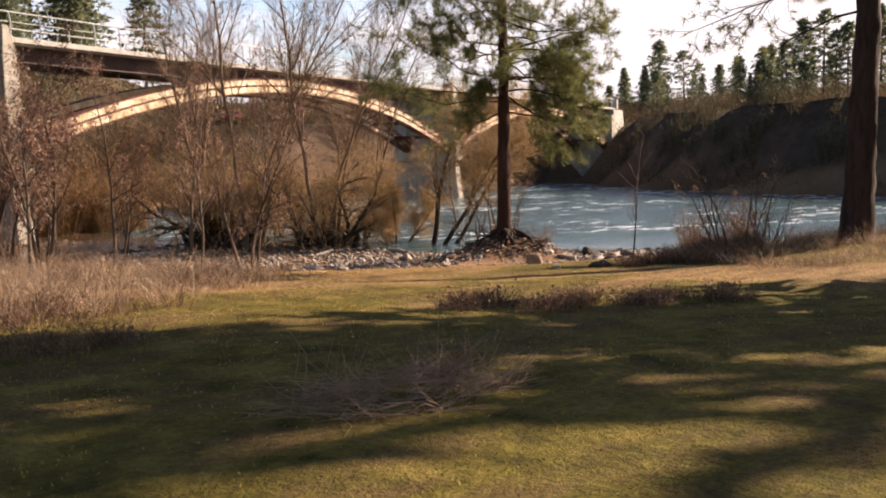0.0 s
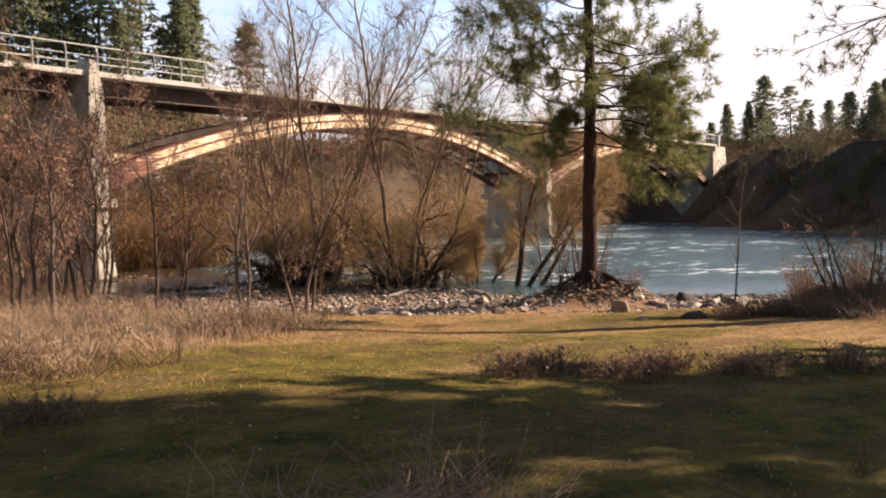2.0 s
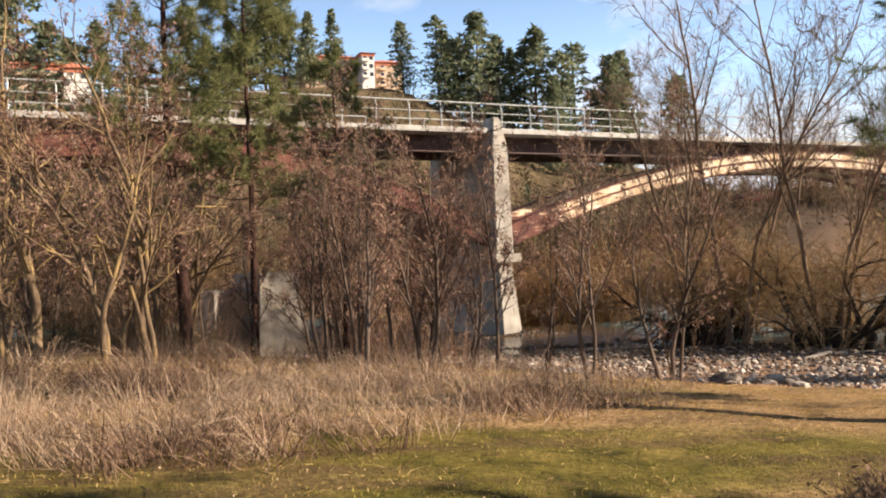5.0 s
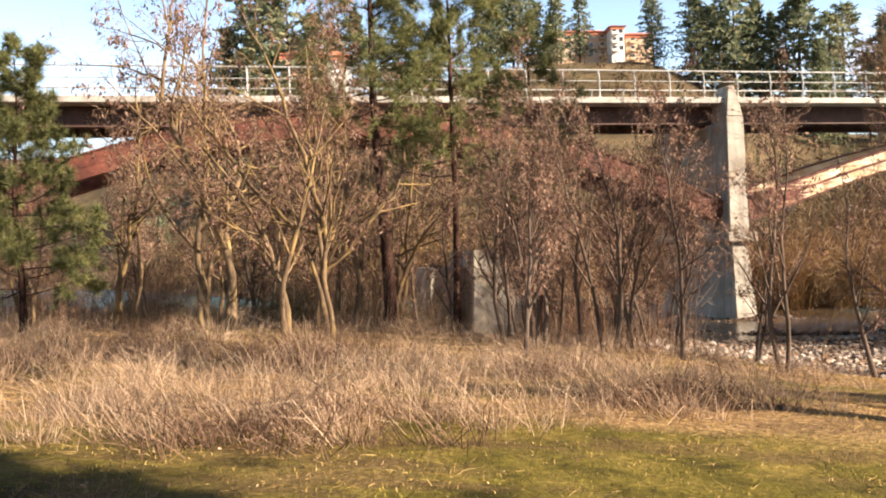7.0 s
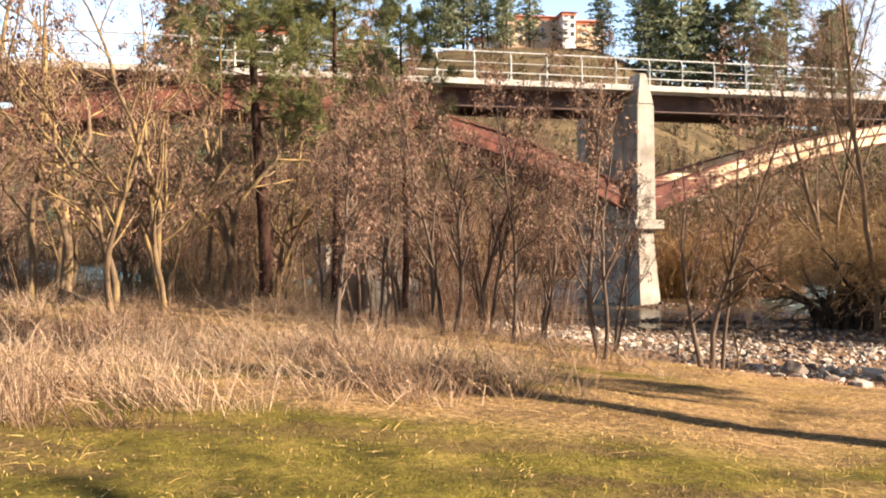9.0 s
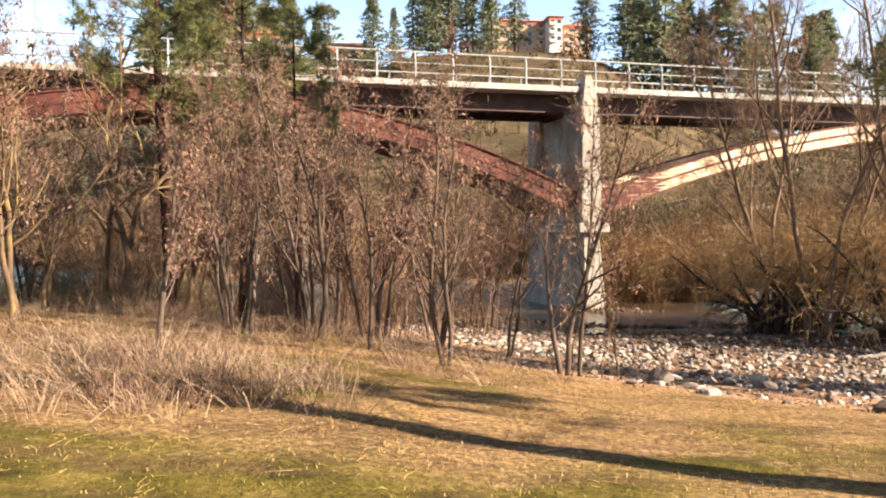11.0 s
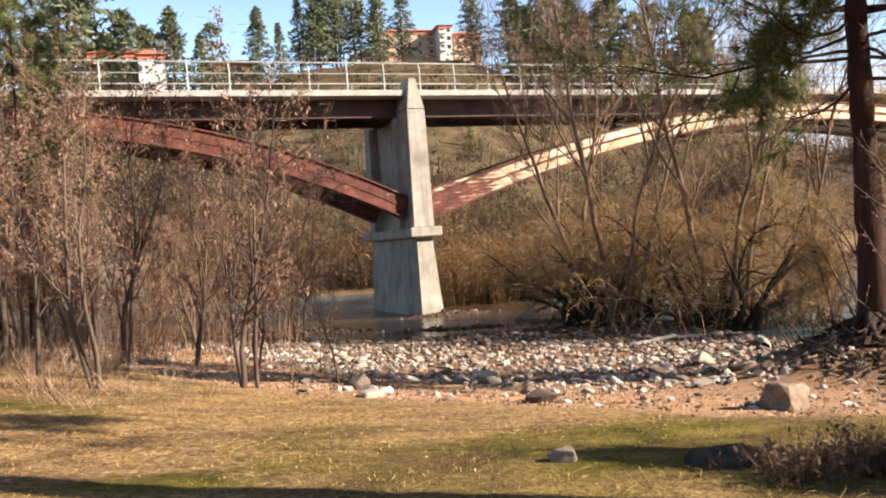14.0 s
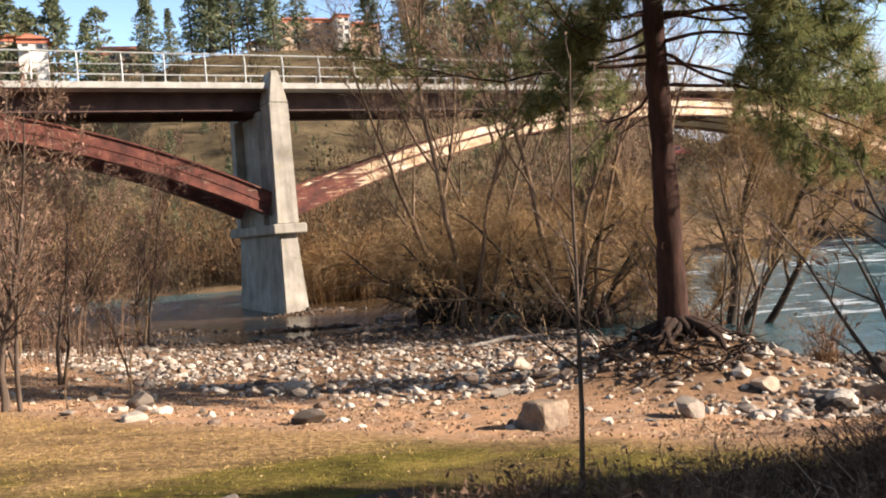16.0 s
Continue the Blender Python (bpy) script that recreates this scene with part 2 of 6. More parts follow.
def plain_material(name, a, b, scale=3.0, rough=0.7, metal=0.0):
    m = Mat(name, rough, metal)
    m.color(m.ramp(m.noise(m.world_pos(), scale, 5, 0.6), (0.35, a), (0.65, b)))
    return m.m


GROUND = ground_material()
WATER = water_material()
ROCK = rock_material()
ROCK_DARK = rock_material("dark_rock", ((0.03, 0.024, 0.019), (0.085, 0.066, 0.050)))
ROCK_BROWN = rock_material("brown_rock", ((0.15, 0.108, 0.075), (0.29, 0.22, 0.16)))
CONCRETE = concrete_material()
ARCH_PAINT = steel_material("arch_steel_worn_paint", 0.42)
ARCH_RUST = steel_material("arch_steel_rust", -0.12)
GIRDER = plain_material("girder_brown_steel", (0.040, 0.020, 0.016), (0.080, 0.042, 0.032), 1.2, 0.7)
DECK = plain_material("deck_concrete", (0.27, 0.25, 0.22), (0.40, 0.38, 0.335), 1.5, 0.8)
RAIL = plain_material("galvanised_rail", (0.30, 0.30, 0.28), (0.44, 0.44, 0.41), 4, 0.5, 0.35)
PINE_BARK = bark_material("pine_bark", (0.011, 0.007, 0.006), (0.075, 0.036, 0.025), 6.0)
WILLOW_BARK = bark_material("willow_bark", (0.075, 0.050, 0.033), (0.26, 0.175, 0.110), 5.0)
TWIG = bark_material("twig_bark", (0.14, 0.090, 0.060), (0.34, 0.228, 0.150), 4.0)
LOCUST_BARK = bark_material("locust_bark", (0.075, 0.050, 0.031), (0.18, 0.126, 0.076), 6.0, (0.27, 0.185, 0.08))
# old dark bark, with the shade inside the clump put into its colour
WILLOW_DARK = bark_material("old_shaded_willow_bark", (0.014, 0.011, 0.009), (0.075, 0.054, 0.038), 5.0)
SHADE_BARK = bark_material("dark_pine_bark", (0.016, 0.011, 0.009), (0.060, 0.036, 0.026), 7.0)
DARK_BARK = bark_material("dark_bark", (0.045, 0.034, 0.026), (0.14, 0.10, 0.075), 6.0)
NEEDLE = leaf_material("pine_needles", (0.066, 0.086, 0.034), (0.145, 0.158, 0.060), (0.31, 0.285, 0.118), 0.42)
FIR = leaf_material("fir_needles", (0.070, 0.098, 0.060), (0.155, 0.182, 0.105), (0.29, 0.28, 0.155), 0.45)
DRY_LEAF = leaf_material("dry_leaves", (0.095, 0.052, 0.038), (0.185, 0.105, 0.074), (0.34, 0.215, 0.155), 0.3)
GRASS_DRY = leaf_material("dry_grass", (0.19, 0.120, 0.076), (0.38, 0.262, 0.168), (0.60, 0.45, 0.305), 0.3)
GRASS_GREEN = leaf_material("mossy_grass", (0.105, 0.088, 0.014), (0.235, 0.186, 0.036), (0.35, 0.27, 0.068), 0.25)
GRASS_GOLD = leaf_material("golden_grass", (0.24, 0.145, 0.045), (0.41, 0.275, 0.095), (0.58, 0.42, 0.18), 0.3)
BRUSH = leaf_material("far_brush", (0.10, 0.056, 0.030), (0.21, 0.120, 0.066), (0.33, 0.205, 0.115), 0.2)
BRUSH_FAR = leaf_material("far_brown_brush", (0.042, 0.027, 0.015), (0.090, 0.058, 0.031), (0.175, 0.115, 0.062), 0.2)
LITTER = leaf_material("pale_leaf_litter", (0.17, 0.098, 0.052), (0.31, 0.205, 0.115), (0.46, 0.34, 0.215), 0.1)
PALE_STALK = bark_material("dead_stalks", (0.12, 0.075, 0.05), (0.34, 0.23, 0.16), 4.0)
DRIFTWOOD = bark_material("driftwood", (0.24, 0.20, 0.16), (0.48, 0.42, 0.35), 6.0)
BRUSH_PURPLE = leaf_material("dead_weeds", (0.075, 0.042, 0.028), (0.155, 0.092, 0.058), (0.28, 0.18, 0.115), 0.2)
WHIP = leaf_material("willow_whips", (0.17, 0.105, 0.046), (0.35, 0.225, 0.105), (0.56, 0.39, 0.20), 0.25)
BRUSH_ORANGE = leaf_material("orange_osier", (0.095, 0.053, 0.023), (0.19, 0.107, 0.045), (0.31, 0.185, 0.080), 0.2)
BRUSH_DARK = leaf_material("olive_brush", (0.050, 0.042, 0.022), (0.095, 0.078, 0.040), (0.16, 0.13, 0.065), 0.2)
BRUSH_RED = leaf_material("osier_brush", (0.085, 0.042, 0.020), (0.165, 0.085, 0.038), (0.26, 0.15, 0.068), 0.2)
STUCCO = plain_material("tan_stucco", (0.40, 0.27, 0.18), (0.50, 0.36, 0.245), 0.3, 0.9)
STUCCO_WHITE = plain_material("white_stucco", (0.56, 0.52, 0.46), (0.66, 0.62, 0.56), 0.3, 0.9)
ROOF_TILE = plain_material("terracotta_roof", (0.38, 0.12, 0.065), (0.50, 0.19, 0.11), 0.6, 0.8)
GLASS_DARK = plain_material("window_glass", (0.03, 0.035, 0.04), (0.06, 0.065, 0.07), 0.5, 0.1)
CAR_RED = plain_material("red_vehicle_paint", (0.20, 0.035, 0.03), (0.25, 0.05, 0.04), 1.0, 0.45)
CAR_WHITE = plain_material("white_vehicle_paint", (0.70, 0.70, 0.70), (0.78, 0.78, 0.78), 1.0, 0.3)
RUBBER = plain_material("rubber", (0.02, 0.02, 0.02), (0.035, 0.035, 0.035), 5, 0.8)


# ---------------------------------------------------------------- mesh helpers
def mesh_np(name, verts, faces, mat=None, smooth=False):
    """A mesh from an (n,3) array and an (m,k) array of equal-sized faces, or a list of such face arrays."""
    me = bpy.data.meshes.new(name)
    verts = np.asarray(verts, dtype=np.float32)
    groups = [np.asarray(f, dtype=np.int32) for f in (faces if isinstance(faces, list) else [faces])]
    groups = [g for g in groups if len(g)]
    me.vertices.add(len(verts))
    me.vertices.foreach_set("co", verts.ravel())
    loops = np.concatenate([g.ravel() for g in groups])
    sizes = np.concatenate([np.full(len(g), g.shape[1], dtype=np.int32) for g in groups])
    me.loops.add(len(loops))
    me.loops.foreach_set("vertex_index", loops)
    me.polygons.add(len(sizes))
    me.polygons.foreach_set("loop_start", np.concatenate([[0], np.cumsum(sizes)[:-1]]).astype(np.int32))
    me.polygons.foreach_set("loop_total", sizes)
    if smooth:
        me.polygons.foreach_set("use_smooth", np.ones(len(sizes), dtype=bool))
    me.update(calc_edges=True)
    if not smooth:
        me.shade_flat()
    if mat:
        me.materials.append(mat)
    return me


def float_attr(me, name, values):
    a = me.attributes.new(name, "FLOAT", "POINT")
    a.data.foreach_set("value", np.asarray(values, dtype=np.float32))


def part(name, me, parent, label=""):
    ob = new(name, me)
    ob.parent = parent
    if label:
        ob["label"] = label
    return ob


def empty(name, m=None):
    ob = new(name)
    ob.empty_display_size = 0.2
    if m is not None:
        ob.matrix_basis = m
    return ob


def box_arrays(x0, y0, z0, x1, y1, z1):
    v = np.array([(x0, y0, z0), (x1, y0, z0), (x1, y1, z0), (x0, y1, z0), (x0, y0, z1), (x1, y0, z1), (x1, y1, z1), (x0, y1, z1)], float)
    f = np.array([(0, 3, 2, 1), (4, 5, 6, 7), (0, 1, 5, 4), (1, 2, 6, 5), (2, 3, 7, 6), (3, 0, 4, 7)])
    return v, f


def box_mesh(name, x0, y0, z0, x1, y1, z1, mat, bevel=0.0):
    v, f = box_arrays(x0, y0, z0, x1, y1, z1)
    me = mesh_np(name, v, f, mat)
    if bevel:
        bm = bmesh.new()
        bm.from_mesh(me)
        bmesh.ops.bevel(bm, geom=bm.edges[:], offset=bevel, segments=1, affect="EDGES")
        bm.to_mesh(me)
        bm.free()
    return me


def join(chunks):
    """Joins (verts, faces) chunks with equal face size."""
    vs, fs, n = [], [], 0
    for v, f in chunks:
        vs.append(v)
        fs.append(np.asarray(f) + n)
        n += len(v)
    return np.concatenate(vs), np.concatenate(fs)


def tube(pts, radii, sides=5):
    """One tube along a polyline, as (verts, quads)."""
    pts = np.asarray(pts, float)
    n = len(pts)
    tan = np.gradient(pts, axis=0)
    tan /= np.linalg.norm(tan, axis=1)[:, None] + 1e-9
    ref = np.array([0.0, 0.0, 1.0]) if abs(tan[0][2]) < 0.8 else np.array([1.0, 0.0, 0.0])
    u = np.cross(tan, ref)
    u /= np.linalg.norm(u, axis=1)[:, None] + 1e-9
    w = np.cross(tan, u)
    a = np.arange(sides) * 2 * np.pi / sides
    r = np.asarray(radii, float)[:, None, None]
    v = pts[:, None, :] + r * (np.cos(a)[None, :, None] * u[:, None, :] + np.sin(a)[None, :, None] * w[:, None, :])
    i = np.arange(n - 1)[:, None] * sides
    j = np.arange(sides)[None, :]
    k = (j + 1) % sides
    f = np.stack([i + j, i + k, i + sides + k, i + sides + j], axis=-1).reshape(-1, 4)
    return v.reshape(-1, 3), f


def blades(rng, pos, height, width, lean, bend=0.5):
    """Grass blades: bent two-part slivers standing at pos, as (verts, tris)."""
    n = len(pos)
    a = rng.uniform(0, 2 * np.pi, n)
    side = np.stack([np.cos(a), np.sin(a), np.zeros(n)], 1)
    b = rng.uniform(0, 2 * np.pi, n)
    ld = np.stack([np.cos(b), np.sin(b), np.zeros(n)], 1) * (lean * rng.uniform(0.2, 1.0, n))[:, None]
    h = np.broadcast_to(height, n)[:, None]
    w = np.broadcast_to(width, n)[:, None]
    up = np.array([0, 0, 1.0])
    mid = pos + up * h * 0.6 + ld * h * 0.35
    tip = pos + up * h * (1 - 0.25 * np.abs(lean)) + ld * h * (0.35 + bend)
    v = np.stack([pos - side * w, pos + side * w, mid + side * w * 0.8, mid - side * w * 0.8, tip], 1).reshape(-1, 3)
    i = (np.arange(n) * 5)[:, None]
    f = np.concatenate([i + np.array([0, 1, 2]), i + np.array([0, 2, 3]), i + np.array([3, 2, 4])])
    return v, f


def flakes(rng, pos, size):
    """Small randomly turned leaves, one quad each."""
    n = len(pos)
    a = rng.normal(size=(n, 3))
    a /= np.linalg.norm(a, axis=1)[:, None]
    b = np.cross(a, rng.normal(size=(n, 3)))
    b /= np.linalg.norm(b, axis=1)[:, None] + 1e-9
    s = (size * rng.uniform(0.6, 1.3, n))[:, None]
    v = np.stack([pos - a * s, pos + b * s * 0.5, pos + a * s, pos - b * s * 0.5], 1).reshape(-1, 3)
    return v, (np.arange(n) * 4)[:, None] + np.arange(4)


def leaves(rng, pos, size):
    """Curled dry leaves that hang from their twigs, one quad each."""
    n = len(pos)
    a = rng.normal(size=(n, 3)) * np.array([0.55, 0.55, 0.35]) - np.array([0, 0, 0.75])
    a /= np.linalg.norm(a, axis=1)[:, None]
    b = np.cross(a, rng.normal(size=(n, 3)))
    b /= np.linalg.norm(b, axis=1)[:, None] + 1e-9
    s = (size * rng.uniform(0.6, 1.35, n))[:, None]
    v = np.stack([pos, pos + a * s + b * s * 0.42, pos + a * s * 2.1, pos + a * s - b * s * 0.42], 1).reshape(-1, 3)
    return v, (np.arange(n) * 4)[:, None] + np.arange(4)


def smooth01(x):
    x = np.clip(x, 0, 1)
    return x * x * (3 - 2 * x)


def value_noise(x, y, seed=0):
    """Cheap smooth noise of the plan, -1 to 1."""
    rng = np.random.RandomState(seed)
    out = 0
    for i in range(6):
        a, f, ph = rng.uniform(0, 2 * np.pi), 0.55 * 1.35 ** i, rng.uniform(0, 6.28)
        out = out + np.sin((x * np.cos(a) + y * np.sin(a)) * f + ph + 1.3 * np.sin((x * np.sin(a) - y * np.cos(a)) * f * 0.7)) / 6
    return out


# ---------------------------------------------------------------- the lie of the land
def shore_y(x):
    """Near water's edge."""
    return np.interp(x, [-120, -10, 2, 10, 15, 20, 24.5, 26.5, 31, 34, 44, 75, 120], [95, 50, 44.5, 40.5, 37.2, 36.6, 35.0, 22.6, 21.0, 17.2, 13.6, 4, -20])


def bank_y(x):
    """Edge of the meadow, where the turf gives way to sand."""
    return np.interp(x, [-120, -10, -7, 3, 5.6, 9, 12, 14.2, 17.4, 19.2, 22, 26, 31, 40, 75, 120], [80, 30, 27.2, 25.8, 23.6, 21.5, 18, 15.8, 13.2, 12, 10.8, 10.6, 9.5, 7, -5, -30])


def cobble_y(x):
    """Where the cobbles begin below the sand."""
    return np.interp(x, [-120, -10, 0, 5, 9.5, 14, 16, 18, 22, 25, 31, 40, 75, 120], [84, 41, 37.5, 34.5, 29.5, 22.5, 20, 18.3, 16.6, 13.4, 12.0, 8.5, -3.5, -28.5])


def far_land(x, y):
    """Metres inland of the far bank (negative over the river)."""
    yf = np.interp(x, [-200, -90, -12, 10, 27, 45, 62, 120], [260, 165, 74, 72, 73, 80, 84, 84])
    xf = np.interp(y, [-120, -30, 10, 32, 50, 66, 84], [60, 72, 79, 81, 84, 93, 106])
    return np.maximum(y - yf, x - xf)


def land_z(x, y):
    x, y = np.asarray(x, float), np.asarray(y, float)
    ys, ge, ce = shore_y(x), bank_y(x), cobble_y(x)
    u = ge - y
    meadow = 1.24 + 0.05 * np.clip(u, 0, 10) + 0.012 * np.clip(u - 10, 0, 20) + np.clip(0.04 * (14 - x), 0, 0.5) + 0.05 * value_noise(x, y, 3)
    meadow = meadow + 0.35 * np.exp(-(((x - 25) / 3.2) ** 2 + ((y - 6) / 2.6) ** 2))
    sand = 0.58 + 0.62 * np.clip((ce - y) / np.maximum(ce - ge, 1), 0, 1) ** 1.2
    f = np.clip((ys - y) / np.maximum(ys - ce, 1), 0, 1)
    beach = np.where(y < ce, sand, -0.04 + 0.62 * f) + 0.05 * value_noise(x * 2, y * 2, 5)
    beach = beach + 0.85 * np.exp(-(((x - 24.0) / 2.0) ** 2 + ((y - 17.8) / 1.6) ** 2))
    beach = beach - 0.24 * np.exp(-(((x - 16.5) / 4.5) ** 2 + ((y - 37.0) / 2.2) ** 2))
    z = beach + (meadow - beach) * smooth01((u + 0.7) / 1.8)
    z = np.where(y > ys, -0.04 - 0.16 * np.clip(y - ys, 0, 9), z)
    pool = smooth01((x - 6) / 4) * smooth01((25 - x) / 3)
    z = np.where((y > ys) & (pool > 0), z + pool * np.clip(y - ys, 0, 9) * 0.135 + pool * 0.15 * (value_noise(x * 1.1, y * 1.6, 52) + 0.12) * smooth01((47.5 - y) / 2), z)
    bar = 0.34 * np.exp(-(((x - 21.0) / 3.6) ** 2 + ((y - 51.5) / 1.6) ** 2))
    bar = np.maximum(bar, 0.32 * np.exp(-(((x - 17.2) / 2.6) ** 2 + ((y - 44.9) / 1.3) ** 2)))
    z = np.where((y > ys) & (bar > 0.06), np.maximum(z, bar - 0.2), z)
    d = far_land(x, y)
    brg = np.degrees(np.arctan2(x - 5, y))
    right = smooth01((brg - 19) / 9)
    steep = np.clip(d / 6.5, 0, 1) * 8.7 + np.clip(d - 9, 0, 60) * 0.012 + np.clip(d - 70, 0, 400) * 0.085
    slope = np.clip(d, 0, 6) * 0.28 + np.clip(d - 6, 0, 40) * 0.10 + np.clip(d - 46, 0, 124) * 0.375 + np.clip(d - 170, 0, 110) * 0.19 + np.clip(d - 280, 0, 300) * 0.05
    slope = slope * (1 - 0.42 * smooth01((brg - 4.5) / 14) * smooth01((d - 40) / 60))
    hill = slope * (1 - right) + steep * right + np.clip(d / 8, 0, 1) * 0.5 * value_noise(x * 0.3, y * 0.3, 8)
    z = np.where(d > 0, hill, np.where(d > -9, np.maximum(z, -1.4 + 0.155 * (d + 9)), z))
    return z


def spaced(lo, mid0, mid1, hi, step):
    a = [mid0]
    s = step
    while a[-1] > lo:
        s *= 1.16
        a.append(a[-1] - s)
    b = [mid1]
    s = step
    while b[-1] < hi:
        s *= 1.16
        b.append(b[-1] + s)
    return np.array(a[::-1][:-1] + list(np.arange(mid0, mid1, step)) + b)


def build_ground():
    xs, ys = spaced(-900, -14, 46, 900, 0.33), spaced(-300, -8, 46, 1200, 0.33)
    X, Y = np.meshgrid(xs, ys)
    Z = land_z(X, Y)
    near = smooth01((60 - np.hypot(X - 12, Y - 10)) / 40)
    Z = Z + near * 0.025 * value_noise(X * 5, Y * 5, 11)
    n, m = X.shape
    i = np.arange((n - 1) * m).reshape(n - 1, m)[:, :-1]
    f = np.stack([i, i + 1, i + m + 1, i + m], -1).reshape(-1, 4)
    me = mesh_np("ground", np.stack([X, Y, Z], -1).reshape(-1, 3), f, GROUND, True)
    beach = sand_zone(X, Y)
    # damp towards the waterline; the pine crown's shade painted as a dark patch
    wet_shade = np.maximum(smooth01((0.46 - Z) / 0.40), 0.9 * np.exp(-(((X - 24.0) / 2.3) ** 2 + ((Y - 17.0) / 1.7) ** 2)))
    # ground between the cobbles coloured darker, as the shade in their gaps
    wet_shade = np.maximum(wet_shade, 0.6 * smooth01((Y - cobble_y(X)) / 1.2) * (far_land(X, Y) < -3))
    brush = smooth01((value_noise(X * 0.5, Y * 0.5, 4) + 0.25) / 0.5) * brush_zone(X, Y)
    far = smooth01((far_land(X, Y) + 2) / 4)
    for name, val in (("beach", beach), ("wet_shade", wet_shade), ("brush", brush), ("far", far), ("moss", moss_zone(X, Y))):
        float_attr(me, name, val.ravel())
    return tagged(new("ground", me), "mossy riverside meadow ground with dry grass, beach and hillside", "ground", kind="structure")


def sand_zone(x, y):
    """The bare sandy slope below the meadow."""
    return smooth01((y + 0.9 * value_noise(x, y, 22) - bank_y(x) + 0.7) / 1.4)


def moss_zone(x, y):
    """Green mossy turf, 0 to 1: the shaded meadow and a strip above the beach."""
    a = smooth01((11.2 - (y + 0.36 * x) + 1.6 * value_noise(x * 0.7, y * 1.1, 27)) / 4.0)
    b = np.exp(-(((x - 18.6) / 3.2) ** 2 + ((y - 9.6) / 1.9) ** 2))
    c = np.exp(-(((x - 9.0) / 4.2) ** 2 + ((y - 6.8) / 2.6) ** 2)) * 0.85
    e = np.exp(-(((x - 24.5) / 4.0) ** 2 + ((y - 5.8) / 2.5) ** 2))
    patch = 0.85 * smooth01((value_noise(x * 0.8, y * 1.5, 29) - 0.05) / 0.3) * smooth01((bank_y(x) - y) / 2)
    return np.clip(np.maximum.reduce([a, b, c, e, patch]) + 0.25 * value_noise(x * 1.3, y * 1.3, 24), 0, 1)


def brush_zone(x, y):
    """Where the tall dry grass stands, 0 to 1."""
    edge = 3.6 + 0.52 * x + 1.5 * value_noise(x * 0.9, y * 0.9, 41)
    a = smooth01((11.4 - x) / 3.0) * smooth01((y - edge) / 1.6) * (0.12 + 0.88 * smooth01((15.5 - y) / 3)) * smooth01((bank_y(x) + 0.5 - y) / 2)
    a = a * (0.35 + 0.65 * smooth01((value_noise(x * 0.7, y * 0.7, 43) + 0.45) / 0.5))
    b = smooth01((bank_y(x) - y - 0.2) / 1.2) * smooth01((5.5 - (bank_y(x) - y)) / 2.0) * 0.30 * smooth01((13.5 - x) / 3)
    g = smooth01((x - 19) / 3) * smooth01((9.5 - y) / 2) * smooth01((y - 3) / 2) * 0.7
    return np.clip(np.maximum.reduce([a, b, g]), 0, 1)


def build_water():
    xs, ys = spaced(-600, -10, 60, 500, 0.8), spaced(-400, 10, 90, 500, 0.8)
    X, Y = np.meshgrid(xs, ys)
    n, m = X.shape
    near = shore_y(X) - Y
    rapid = smooth01((-near - 2.0) / 8) * smooth01((X - 6) / 20) * 0.9 + smooth01((Y - 46) / 6) * smooth01((8 - X) / 8) * 0.6
    rapid = np.clip(np.maximum(rapid, 0.42 * smooth01((Y - 46) / 8)), 0, 1)
    Z = 0.0 + 0.05 * rapid * value_noise(X * 2.5, Y * 2.5, 9)
    i = np.arange((n - 1) * m).reshape(n - 1, m)[:, :-1]
    f = np.stack([i, i + 1, i + m + 1, i + m], -1).reshape(-1, 4)
    me = mesh_np("river_water", np.stack([X, Y, Z], -1).reshape(-1, 3), f, WATER, True)
    float_attr(me, "rapid", rapid.ravel())
    # zone of the brown shallows and their painted reflection
    float_attr(me, "shallow", (smooth01((near + 19) / 6) * (1 - smooth01((X - 21) / 3))).ravel())
    return tagged(new("water", me), "cold green river water with white riffles", "river", kind="structure")


build_ground()
build_water()


# ---------------------------------------------------------------- the bridge
BR_A = np.array([0.937, 0.350])        # along the deck
BR_N = np.array([0.350, -0.937])       # out of its near side
PIER = np.array([16.35, 45.45])        # middle of the near column's front
BRIDGE_M = Matrix(((BR_A[0], -BR_N[0], 0, PIER[0]), (BR_A[1], -BR_N[1], 0, PIER[1]), (0, 0, 1, 0), (0, 0, 0, 1)))
DECK_TOP, DECK_BOTTOM, GIRDER_BOTTOM = 10.72, 10.44, 9.55
SPANS = [(-37.0, 0.0), (0.0, 49.1), (49.1, 98.2)]


def in_bridge(me):
    me.transform(BRIDGE_M)
    return me


def taper_box(name, w0, w1, y0a, y1a, y0b, y1b, z0, z1, mat, cx=0.0):
    v = np.array([(cx - w0, y0a, z0), (cx + w0, y0a, z0), (cx + w0, y1a, z0), (cx - w0, y1a, z0),
                  (cx - w1, y0b, z1), (cx + w1, y0b, z1), (cx + w1, y1b, z1), (cx - w1, y1b, z1)], float)
    f = np.array([(0, 3, 2, 1), (4, 5, 6, 7), (0, 1, 5, 4), (1, 2, 6, 5), (2, 3, 7, 6), (3, 0, 4, 7)])
    me = mesh_np(name, v, f, mat)
    bm = bmesh.new()
    bm.from_mesh(me)
    bmesh.ops.bevel(bm, geom=bm.edges[:], offset=0.05, segments=2, affect="EDGES")
    bm.to_mesh(me)
    bm.free()
    return me


